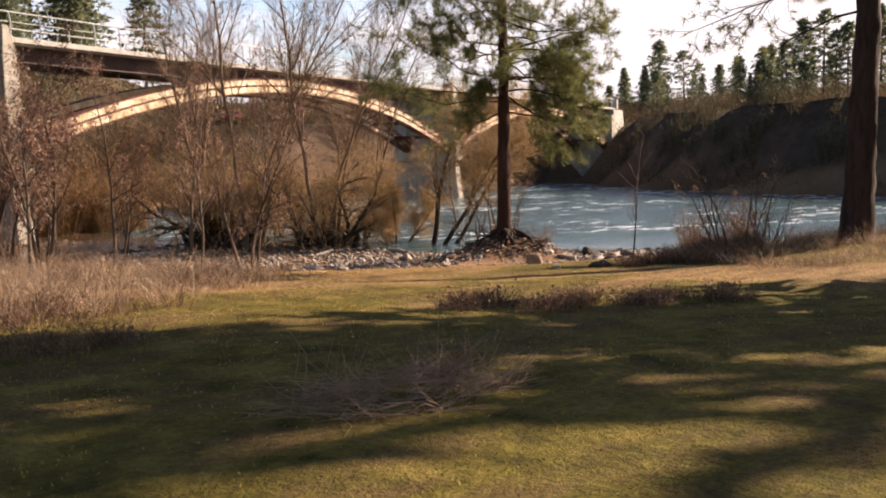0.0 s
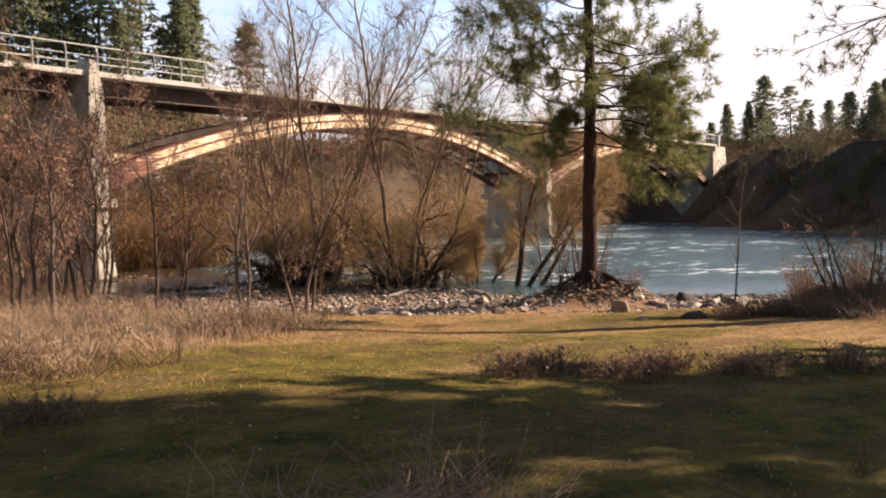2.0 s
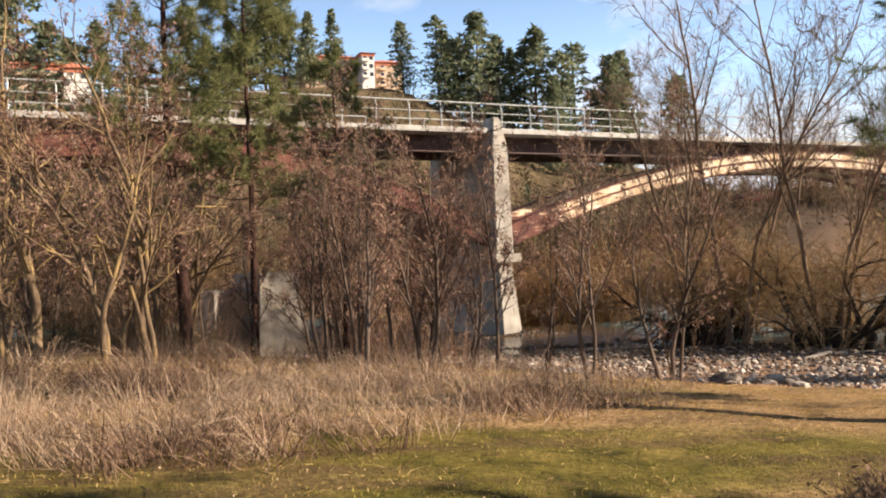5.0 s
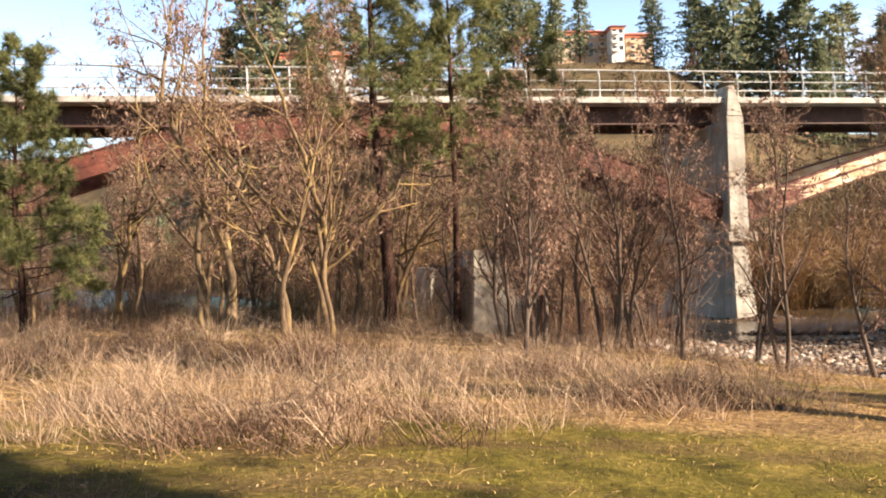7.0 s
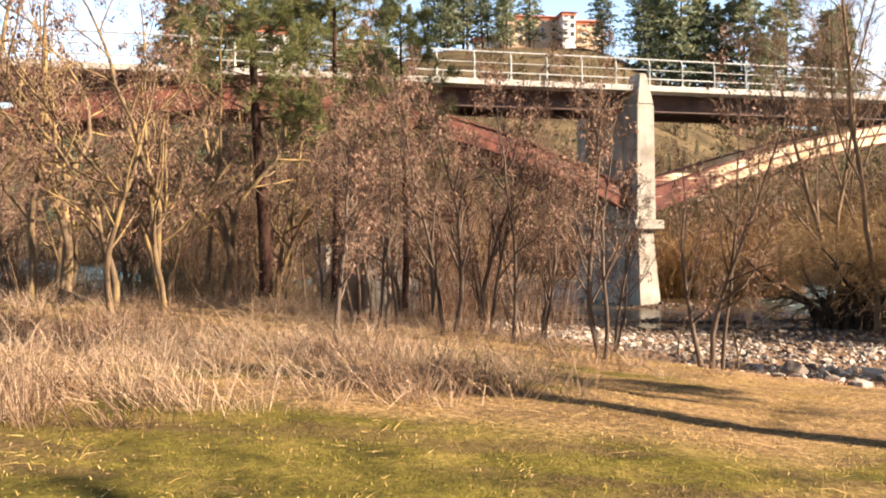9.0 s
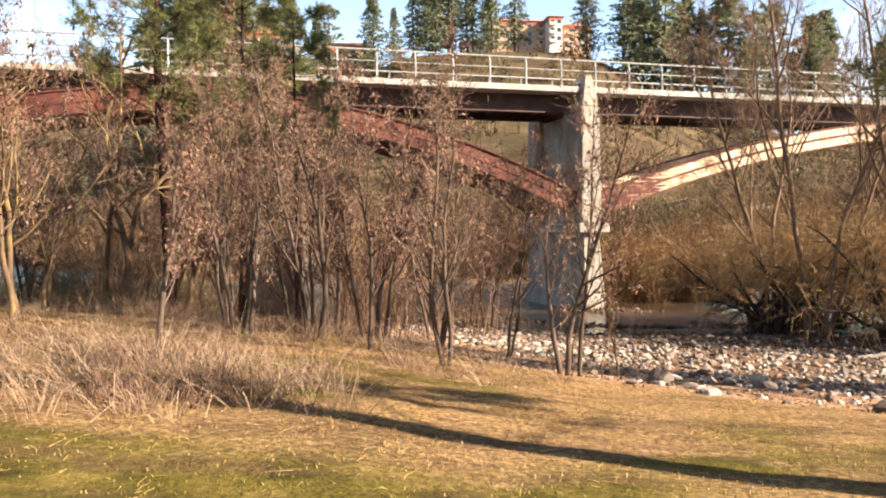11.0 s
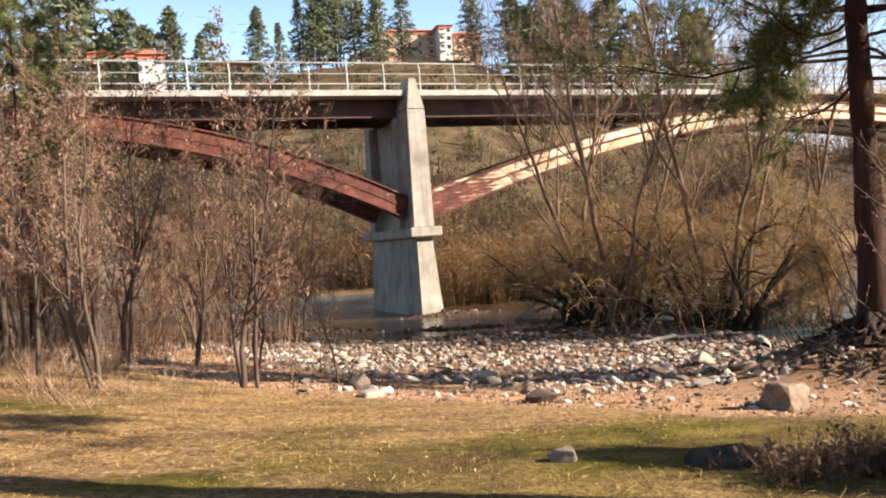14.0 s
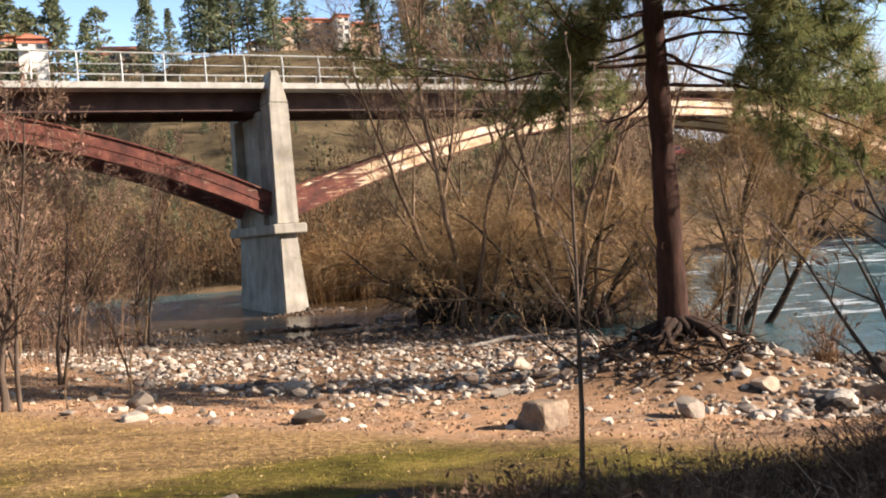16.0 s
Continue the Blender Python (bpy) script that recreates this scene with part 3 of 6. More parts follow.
def build_pier(k, foot, label):
    th = empty("bridge_pier")
    M = lambda me: in_bridge(me)
    part("lower_wall", M(taper_box("lower_wall", 0.62, 0.42, -0.5, 7.1, 0.08, 6.8, foot, 3.72, CONCRETE, k)), th)
    part("corbel", M(box_mesh("corbel", k - 0.80, -0.30, 3.70, k + 0.80, 7.3, 4.16, CONCRETE, 0.05)), th)
    for a, b in ((0.0, 1.75), (5.25, 7.0)):
        part("column", M(taper_box("column", 0.53, 0.47, a, b, a + 0.06, b - 0.06, 4.14, 9.75, CONCRETE, k)), th)
        part("column_cap", M(taper_box("column_cap", 0.47, 0.19, a + 0.06, b - 0.06, a + 0.30, b - 0.45, 9.74, 11.28, CONCRETE, k)), th)
        c = a + 1.15 if a == 0 else a
        part("pilaster", M(taper_box("pilaster", 0.76, 0.70, c, c + 0.62, c, c + 0.60, 4.14, 9.5, CONCRETE, k)), th)
    part("web_wall", M(box_mesh("web_wall", k - 0.30, 1.7, 4.14, k + 0.30, 5.3, 9.5, CONCRETE, 0.03)), th)
    return tagged(th, label, "bridge pier", group="bridge piers")


def arch_z(k, k0, k1, crown=9.5, spring=4.85):
    c, s = (k0 + k1) / 2, (k1 - k0) / 2
    return crown - (crown - spring) * ((k - c) / s) ** 2


def build_arch(k0, k1, paint, label):
    """Two boxed steel ribs with flanges and the cross braces between them."""
    th = empty("bridge_arch")
    n = 41
    ks = np.linspace(k0 + 0.55, k1 - 0.55, n)
    zc = arch_z(ks, k0, k1)
    sl = np.gradient(zc, ks)
    nx, nz = -sl / np.hypot(1, sl), 1 / np.hypot(1, sl)
    wear = 1 - np.abs((ks - (k0 + k1) / 2) / ((k1 - k0) / 2)) ** 1.5

    def strip(y0, y1, lo, hi, mat, name):
        v = np.stack([np.stack([ks + nx * o, np.full(n, y), zc + nz * o], 1) for y, o in ((y0, lo), (y1, lo), (y1, hi), (y0, hi))], 1).reshape(-1, 3)
        i = np.arange(n - 1)[:, None] * 4
        j = np.arange(4)[None, :]
        f = np.stack([i + j, i + (j + 1) % 4, i + 4 + (j + 1) % 4, i + 4 + j], -1).reshape(-1, 4)
        f = np.concatenate([f, [[3, 2, 1, 0]], [[4 * n - 4, 4 * n - 3, 4 * n - 2, 4 * n - 1]]])
        me = mesh_np(name, v, f, mat)
        float_attr(me, "wear", np.repeat(wear, 4))
        uv = me.uv_layers.new(name="UVMap")
        li = np.zeros(len(me.loops), dtype=np.int32)
        me.loops.foreach_get("vertex_index", li)
        uv.data.foreach_set("uv", np.stack([ks[li // 4], (li % 4) * 0.3 + zc[li // 4]], 1).astype(np.float32).ravel())
        return in_bridge(me)

    for y in (0.55, 4.95):
        rib = part("rib", strip(y, y + 0.55, -0.45, 0.45, paint, "rib"), th, "riveted steel arch rib with worn pale paint")
        part("top_flange", strip(y - 0.10, y + 0.65, 0.452, 0.52, ARCH_RUST, "top_flange"), rib)
        part("bottom_flange", strip(y - 0.10, y + 0.65, -0.52, -0.452, ARCH_RUST, "bottom_flange"), rib)
        part("web_stiffener", strip(y - 0.035, y - 0.002, -0.06, 0.06, ARCH_RUST, "web_stiffener"), rib)
    for k in np.arange(k0 + 3.5, k1 - 2, 4.2):
        z = float(arch_z(k, k0, k1))
        part("cross_brace", in_bridge(box_mesh("cross_brace", k - 0.12, 1.1, z - 0.25, k + 0.12, 4.95, z + 0.05, ARCH_RUST)), th)
    return tagged(th, label, "bridge arch", group="bridge arches")


def rail_post_mesh():
    ch = [tube([(0, 0, 0), (0, 0, 0.95), (0, 0.05, 1.15), (0, 0.13, 1.3)], [0.04, 0.038, 0.036, 0.034], 6)]
    ch.append(box_arrays(-0.09, -0.07, 0, 0.09, 0.07, 0.03))
    v, f = join(ch)
    return mesh_np("rail_post", v, f, RAIL)


def build_deck():
    th = empty("bridge_deck")
    k0, k1 = -37.5, 101.5
    part("slab", in_bridge(box_mesh("slab", k0, 0.42, DECK_BOTTOM, k1, 6.05, DECK_TOP, DECK, 0.02)), th, "pale concrete deck slab edge")
    for y in (1.5, 4.7):
        g = part("girder", in_bridge(box_mesh("girder", k0, y, GIRDER_BOTTOM + 0.06, k1, y + 0.08, DECK_BOTTOM + 0.003, GIRDER)), th, "dark brown steel girder")
        part("flange", in_bridge(box_mesh("flange", k0, y - 0.16, GIRDER_BOTTOM, k1, y + 0.24, GIRDER_BOTTOM + 0.062, GIRDER)), g)
    for k in np.arange(k0 + 2, k1, 2.45):
        part("floor_beam", in_bridge(box_mesh("floor_beam", k - 0.08, 1.58, GIRDER_BOTTOM + 0.3, k + 0.08, 4.7, DECK_BOTTOM + 0.002, GIRDER)), th)
    return tagged(th, "pedestrian bridge deck, pale slab on dark steel girders", "bridge deck")


def build_railing(y, flip):
    th = empty("bridge_railing")
    k0, k1 = -37.3, 101.0
    pm = rail_post_mesh()
    for k in np.arange(k0, k1, 1.8):
        o = part("rail_post", pm, th)
        o.matrix_basis = BRIDGE_M @ Matrix.Translation((k, y, DECK_TOP - 0.005)) @ (Matrix.Diagonal((1, -1, 1, 1)) if flip else Matrix.Identity(4))
    s = -0.13 if flip else 0.13
    for z, dy, r in ((1.3, s, 0.04), (0.78, 0.05 if not flip else -0.05, 0.025)):
        v, f = tube([(k0, y + dy, DECK_TOP + z), ((k0 + k1) / 2, y + dy, DECK_TOP + z), (k1, y + dy, DECK_TOP + z)], [r] * 3, 6)
        part("rail", in_bridge(mesh_np("rail", v, f, RAIL)), th)
    return tagged(th, "grey galvanised bridge railing with slightly curved posts", "railing", group="bridge railings")


def build_abutment():
    th = empty("bridge_abutment")
    part("wall", in_bridge(taper_box("wall", 0.9, 0.8, -0.2, 6.7, 0.0, 6.5, 0.5, 9.6, CONCRETE, 98.6)), th)
    part("wing", in_bridge(taper_box("wing", 3.2, 2.2, 0.1, 6.2, 0.3, 6.1, 3.0, 10.43, DECK, 102.0)), th, "pale concrete wing wall")
    part("end_post", in_bridge(box_mesh("end_post", 100.9, 0.2, 10.4, 101.6, 1.0, 12.0, DECK, 0.04)), th)
    return tagged(th, "pale concrete end abutment of the bridge", "abutment")


build_pier(0.0, -0.9, "weathered grey concrete bridge pier standing in shallow water")
build_pier(49.1, -1.5, "weathered concrete bridge pier standing in the river")
build_pier(-37.0, -1.2, "weathered concrete bridge pier behind the thicket")
build_arch(*SPANS[0], ARCH_RUST, "rusty red steel bridge arch")
build_arch(*SPANS[1], ARCH_PAINT, "steel bridge arch with worn cream paint and rust")
build_arch(*SPANS[2], ARCH_PAINT, "steel bridge arch with worn cream paint and rust")
build_deck()
build_railing(0.55, False)
build_railing(5.9, True)
build_abutment()


def build_panel(k0, k1, y):
    """A taller guard panel behind the far railing."""
    th = empty("guard_panel")
    for k in np.linspace(k0, k1, 4):
        v, f = tube([(k, y, DECK_TOP - 0.01), (k, y, DECK_TOP + 2.3)], [0.045, 0.045], 6)
        part("post", in_bridge(mesh_np("post", v, f, RAIL)), th)
    for z in (1.75, 2.25):
        v, f = tube([(k0 - 0.2, y - 0.05, DECK_TOP + z), (k1 + 0.2, y - 0.05, DECK_TOP + z)], [0.05, 0.05], 6)
        part("rail", in_bridge(mesh_np("rail", v, f, RAIL)), th)
    return tagged(th, "tall pale guard panel standing on the bridge deck", "railing")


build_panel(25.3, 32.5, 5.6)


def build_block():
    """The stump of an older pier."""
    th = empty("concrete_stump")
    m = pose(5.0, 36.4, 0, 0, 0, 20)
    me = taper_box("stump", 1.05, 0.82, -0.75, 3.6, -0.55, 3.4, -0.2, 3.75, CONCRETE)
    me.transform(m)
    part("stump", me, th)
    me = box_mesh("ledge", -2.4, 0.5, -0.2, -0.9, 3.2, 3.1, CONCRETE, 0.06)
    me.transform(m)
    part("ledge", me, th)
    return tagged(th, "mottled grey concrete stump of an old pier", "concrete block")


build_block()


# ---------------------------------------------------------------- plants
def grow(rng, p, d, length, r, level, cfg, out):
    """Adds the polyline of one limb and, from it, its side branches. out: list of (points, radii, level)."""
    n = max(3, int(length / cfg["step"][min(level, len(cfg["step"]) - 1)]))
    pts, rad = [np.array(p, float)], [r]
    d = np.array(d, float)
    wob, lift = cfg["wobble"], cfg["lift"][min(level, len(cfg["lift"]) - 1)]
    for i in range(n):
        d = d + rng.normal(size=3) * wob + np.array([0, 0, lift])
        d /= np.linalg.norm(d)
        pts.append(pts[-1] + d * length / n)
        rad.append(r * (1 - 0.82 * (i + 1) / n))
    out.append((np.array(pts), np.array(rad), level))
    if level >= cfg["levels"]:
        return
    kids = cfg["kids"][level]
    lo = cfg["bare"][level]
    for c in range(kids):
        f = lo + (1 - lo) * (c + rng.uniform(0.1, 0.9)) / kids
        q = f * n
        i = min(int(q), n - 1)
        base = pts[i] + (pts[i + 1] - pts[i]) * (q - i)
        t = pts[i + 1] - pts[i]
        t /= np.linalg.norm(t)
        s = np.cross(t, rng.normal(size=3))
        s /= np.linalg.norm(s) + 1e-9
        a = radians(rng.uniform(*cfg["angle"]))
        nd = t * math.cos(a) + s * math.sin(a)
        nl = length * rng.uniform(*cfg["ratio"]) * (1.1 - 0.5 * f)
        grow(rng, base, nd, nl, max(r * (1 - 0.82 * f) * 0.62, cfg["rmin"]), level + 1, cfg, out)


def wood_mesh(name, limbs, levels, mat, sides=(7, 5, 3, 3)):
    ch = [tube(p, r, sides[min(l, 3)]) for p, r, l in limbs if l in levels]
    v, f = join(ch)
    return mesh_np(name, v, f, mat, True)


def ribbon(p, r):
    """A fine twig as two crossed bends of a flat sliver."""
    a, b, c = p[0], p[len(p) // 2], p[-1]
    t = c - a
    s = np.cross(t, (0.3, 0.5, 0.8))
    s = s / (np.linalg.norm(s) + 1e-9) * r[0] * 1.1
    v = np.array([a - s, a + s, b + s * 0.8, b - s * 0.8, c + s * 0.2, c - s * 0.2])
    return v, np.array([(0, 1, 2, 3), (3, 2, 4, 5)])


def crown_part(limbs, bark, twig, th, flat=False):
    """The branches and twigs of a tree as its crown."""
    ch = [tube(p, r, 4 if l == 1 else 3) for p, r, l in limbs if l == 1 or (l == 2 and not flat)]
    n = sum(len(f) for _, f in ch)
    ch += [ribbon(p, r) for p, r, l in limbs if l >= 3 or (l == 2 and flat)]
    v, f = join(ch)
    me = mesh_np("crown", v, f, bark, True)
    me.materials.append(twig)
    idx = np.zeros(len(f), dtype=np.int32)
    idx[n:] = 1
    me.polygons.foreach_set("material_index", idx)
    part("crown", me, th)["kind"] = "stuff"


SAPLING = dict(levels=3, kids=(13, 6, 4), bare=(0.20, 0.2, 0.15), angle=(20, 55), ratio=(0.26, 0.46), step=(0.35, 0.25, 0.2, 0.18), wobble=0.085, lift=(0.05, 0.06, 0.02, 0.0), rmin=0.005)
LOCUST = dict(levels=3, kids=(11, 6, 5), bare=(0.2, 0.2, 0.15), angle=(30, 65), ratio=(0.30, 0.46), step=(0.4, 0.3, 0.22, 0.2), wobble=0.125, lift=(0.05, 0.07, 0.03, 0.0), rmin=0.006)


def slivers(rng, a, b, w):
    """Thin tapering slivers from points a to points b."""
    n = len(a)
    s = np.cross(b - a, rng.normal(size=(n, 3)))
    s /= np.linalg.norm(s, axis=1)[:, None] + 1e-9
    w = np.broadcast_to(w, n)[:, None]
    return np.stack([a - s * w, a + s * w, b], 1).reshape(-1, 3), np.arange(n * 3).reshape(-1, 3)


def sprays(rng, limbs, level, per, length, droop, width, floor=1.75):
    """Fine whips along the limbs of one level: thin slivers that leave it sideways and bend down or up."""
    st, dr = [], []
    for p, r, l in limbs:
        if l < level:
            continue
        i = rng.integers(0, len(p) - 1, per)
        q = rng.uniform(0, 1, per)[:, None]
        t = p[i + 1] - p[i]
        st.append(p[i] + t * q)
        dr.append(t / (np.linalg.norm(t, axis=1)[:, None] + 1e-9))
    st, dr = np.concatenate(st), np.concatenate(dr)
    k = rng.uniform(size=len(st)) < np.clip((st[:, 2] - floor) / 0.8, 0.02, 1)
    st, dr = st[k], dr[k]
    n = len(st)
    d1 = dr * 0.7 + rng.normal(size=(n, 3)) * 0.42 + np.array([0, 0, droop * 0.3])
    d1 /= np.linalg.norm(d1, axis=1)[:, None]
    d2 = d1 + np.array([0, 0, droop]) + rng.normal(size=(n, 3)) * 0.2
    d2 /= np.linalg.norm(d2, axis=1)[:, None]
    ln = (length * rng.uniform(0.5, 1.2, n))[:, None]
    mid = st + d1 * ln * 0.5
    a = slivers(rng, st, mid + d2 * ln * 0.06, width)
    b = slivers(rng, mid, mid + d2 * ln * 0.5, width * 0.75)
    return join([a, b])


def broadleaf(seed, name, stems, height, r, cfg, bark, leaf_n, leaf_size, label, category, group, spread=0.35, leaf=None, twig=None, lean=(0, 0), low_limb=None, haze=0):
    rng = np.random.default_rng(seed)
    th = empty(name)
    limbs = []
    for s in range(stems):
        a = rng.uniform(0, 6.28)
        sp = rng.uniform(0.02, spread) if stems > 1 else rng.uniform(0, 0.08)
        base = np.array([math.cos(a), math.sin(a), 0]) * (0.05 + 0.09 * stems) * rng.uniform(0.2, 1)
        base[2] = -0.12
        grow(rng, base, (math.cos(a) * sp + lean[0], math.sin(a) * sp + lean[1], 1), height * rng.uniform(0.75, 1.05), r * rng.uniform(0.7, 1.1), 0, cfg, limbs)
    if low_limb:
        grow(rng, (0, 0, 0.5), low_limb, height * 0.55, r * 0.75, 0, dict(cfg, lift=(0.0, 0.0, 0, 0)), limbs)
    part("trunk", wood_mesh("trunk", limbs, (0,), bark), th)
    crown_part(limbs, bark, twig or TWIG, th, name == "willow_shrub")
    if haze:
        v, f = sprays(rng, limbs, 2, haze, 0.42, 0.1, 0.0038, 0.3)
        part("twig", mesh_np("twig", v, f, TWIG), th, "fine bare twigs")["kind"] = "stuff"
    if leaf_n:
        ends = np.concatenate([p[1:] for p, _, l in limbs if l >= 2])
        k = max(1, leaf_n // 9)
        c = np.repeat(ends[rng.integers(0, len(ends), k)], 9, 0) + rng.normal(size=(k * 9, 3)) * np.array([0.05, 0.05, 0.07]) - np.array([0, 0, 0.05])
        v, f = leaves(rng, c, leaf_size)
        part("foliage", mesh_np("foliage", v, f, leaf or DRY_LEAF), th, "dry brown hanging leaves")["kind"] = "stuff"
    return tagged(th, label, category, group)


def tufts(rng, centres, axes, per, length, width):
    """Needle tufts: slim slivers fanned round each centre."""
    n = len(centres)
    c = np.repeat(centres, per, 0)
    ax = np.repeat(axes, per, 0)
    d = rng.normal(size=(n * per, 3)) + ax * 0.9
    d /= np.linalg.norm(d, axis=1)[:, None]
    s = np.cross(d, rng.normal(size=d.shape))
    s /= np.linalg.norm(s, axis=1)[:, None] + 1e-9
    ln = (length * rng.uniform(0.6, 1.15, n * per))[:, None]
    v = np.stack([c - s * width, c + s * width, c + d * ln], 1).reshape(-1, 3)
    return v, np.arange(n * per * 3).reshape(-1, 3)


def ponderosa(seed, m, height, radius, bare, label, lean=(0, 0), branches=60, tuft_len=0.24, roots=False, per=22, droop=0.0, reach=0.2, kids=(0, 6, 3), bark=PINE_BARK, boughs=()):
    rng = np.random.default_rng(seed)
    th = empty("pine_tree")
    n = 60
    t = np.linspace(0, 1, n)
    pts = np.stack([lean[0] * t * height + 0.05 * np.sin(t * 9), lean[1] * t * height + 0.05 * np.cos(t * 7), -0.3 + t * (height + 0.3)], 1)
    rad = radius * (1 - 0.9 * t ** 0.95) + 0.25 * radius * np.exp(-t * 40)
    v, f = tube(pts, rad, 14)
    v = v + rng.normal(size=v.shape) * radius * 0.06
    tr = part("trunk", mesh_np("trunk", v, f, bark, True), th)
    wood, cen, axs = [], [], []
    for b in range(branches):
        u = bare + (0.98 - bare) * ((b + rng.uniform(0, 1)) / branches) ** 0.9
        z = u * height
        a = b * 2.4 + rng.uniform(-0.6, 0.6)
        ln = height * reach * (1.25 - u) * rng.uniform(0.65, 1.2) + 0.4
        base = np.array([np.interp(u, t, pts[:, 0]), np.interp(u, t, pts[:, 1]), z])
        d = np.array([math.cos(a), math.sin(a), rng.uniform(-0.25, 0.2) + 0.35 * (u - bare) - droop * (1 - u)])
        limbs = []
        grow(rng, base, d, ln, radius * 0.12 * (1.15 - u) + 0.010, 1, dict(levels=3, kids=kids, bare=(0, 0.3, 0.25), angle=(25, 60), ratio=(0.3, 0.5), step=(0.4, 0.3, 0.2, 0.2), wobble=0.13, lift=(0, 0.05, 0.06, 0.05), rmin=0.006), limbs)
        for p, r, l in limbs:
            wood.append(tube(p, r, 5 if l == 1 else 3))
            if l >= 2:
                for q in range(1, len(p)):
                    if rng.uniform() < (0.9 if l == 3 else 0.7):
                        cen.append(p[q])
                        axs.append((p[q] - p[q - 1]) / np.linalg.norm(p[q] - p[q - 1]))
            else:
                cen.append(p[-1])
                axs.append((p[-1] - p[-2]) / np.linalg.norm(p[-1] - p[-2]))
    for z, d, ln, lift, *thin in boughs:
        limbs = []
        grow(rng, (lean[0] * z, lean[1] * z, z), d, ln, 0.038, 1, dict(levels=3, kids=(0, 10, 5), bare=(0, 0.4, 0.2), angle=(25, 65), ratio=(0.28, 0.42), step=(0.4, 0.3, 0.2, 0.2), wobble=0.10, lift=(0, lift, lift * 0.6, 0.0), rmin=0.006), limbs)
        for p, r, l in limbs:
            wood.append(tube(p, r, 5 if l == 1 else 3))
            for q in range(1 if l > 1 else len(p) - 2, len(p)):
                if thin and rng.uniform() > thin[0]:
                    continue
                cen.append(p[q])
                axs.append((p[q] - p[q - 1]) / np.linalg.norm(p[q] - p[q - 1]))
    v, f = join(wood)
    part("crown", mesh_np("crown", v, f, bark, True), th)["kind"] = "stuff"
    v, f = tufts(rng, np.array(cen), np.array(axs), per, tuft_len * 1.15, 0.010)
    part("foliage", mesh_np("foliage", v, f, NEEDLE), th, "long green pine needles in tufts")["kind"] = "stuff"
    if roots:
        for i in range(40):
            a = i * 0.157 + rng.uniform(-0.2, 0.2)
            l, k = rng.uniform(0.35, 1.1), rng.uniform(0.4, 1.0)
            w = rng.uniform(-0.7, 0.7)
            p = [(math.cos(a + w * q) * (0.1 + l * q), math.sin(a + w * q) * (0.1 + l * q), h) for q, h in ((0, 0.16), (0.2, 0.12 + 0.08 * k), (0.45, 0.02 + 0.12 * k), (0.75, -0.10 + 0.06 * k), (1.0, -0.5))]
            v, f = tube(p, [0.09 * k + 0.03, 0.085 * k + 0.02, 0.065 * k + 0.015, 0.05 * k + 0.012, 0.02], 7)
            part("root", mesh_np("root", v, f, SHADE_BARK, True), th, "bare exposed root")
        ch = []
        for i in range(230):
            a, q = rng.uniform(0, 6.28), math.sqrt(rng.uniform(0.02, 1)) * 1.7
            p = np.array([math.cos(a) * q, math.sin(a) * q * 0.8, 0.20 * (1 - (q / 1.75) ** 2) - 0.36 * (q / 1.7)])
            limbs = []
            d = rng.normal(size=3) * np.array([1, 1, 0.35]) + np.array([math.cos(a), math.sin(a), -0.25])
            grow(rng, p, d, rng.uniform(0.3, 0.8), rng.uniform(0.008, 0.03), 0, dict(levels=0, step=(0.12,), wobble=0.4, lift=(-0.08,)), limbs)
            ch += [tube(x, y, 4) for x, y, _ in limbs]
        v, f = join(ch)
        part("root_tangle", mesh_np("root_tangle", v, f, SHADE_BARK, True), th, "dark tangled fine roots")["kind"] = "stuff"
    th.matrix_basis = m
    return tagged(th, label, "pine tree", "pines")


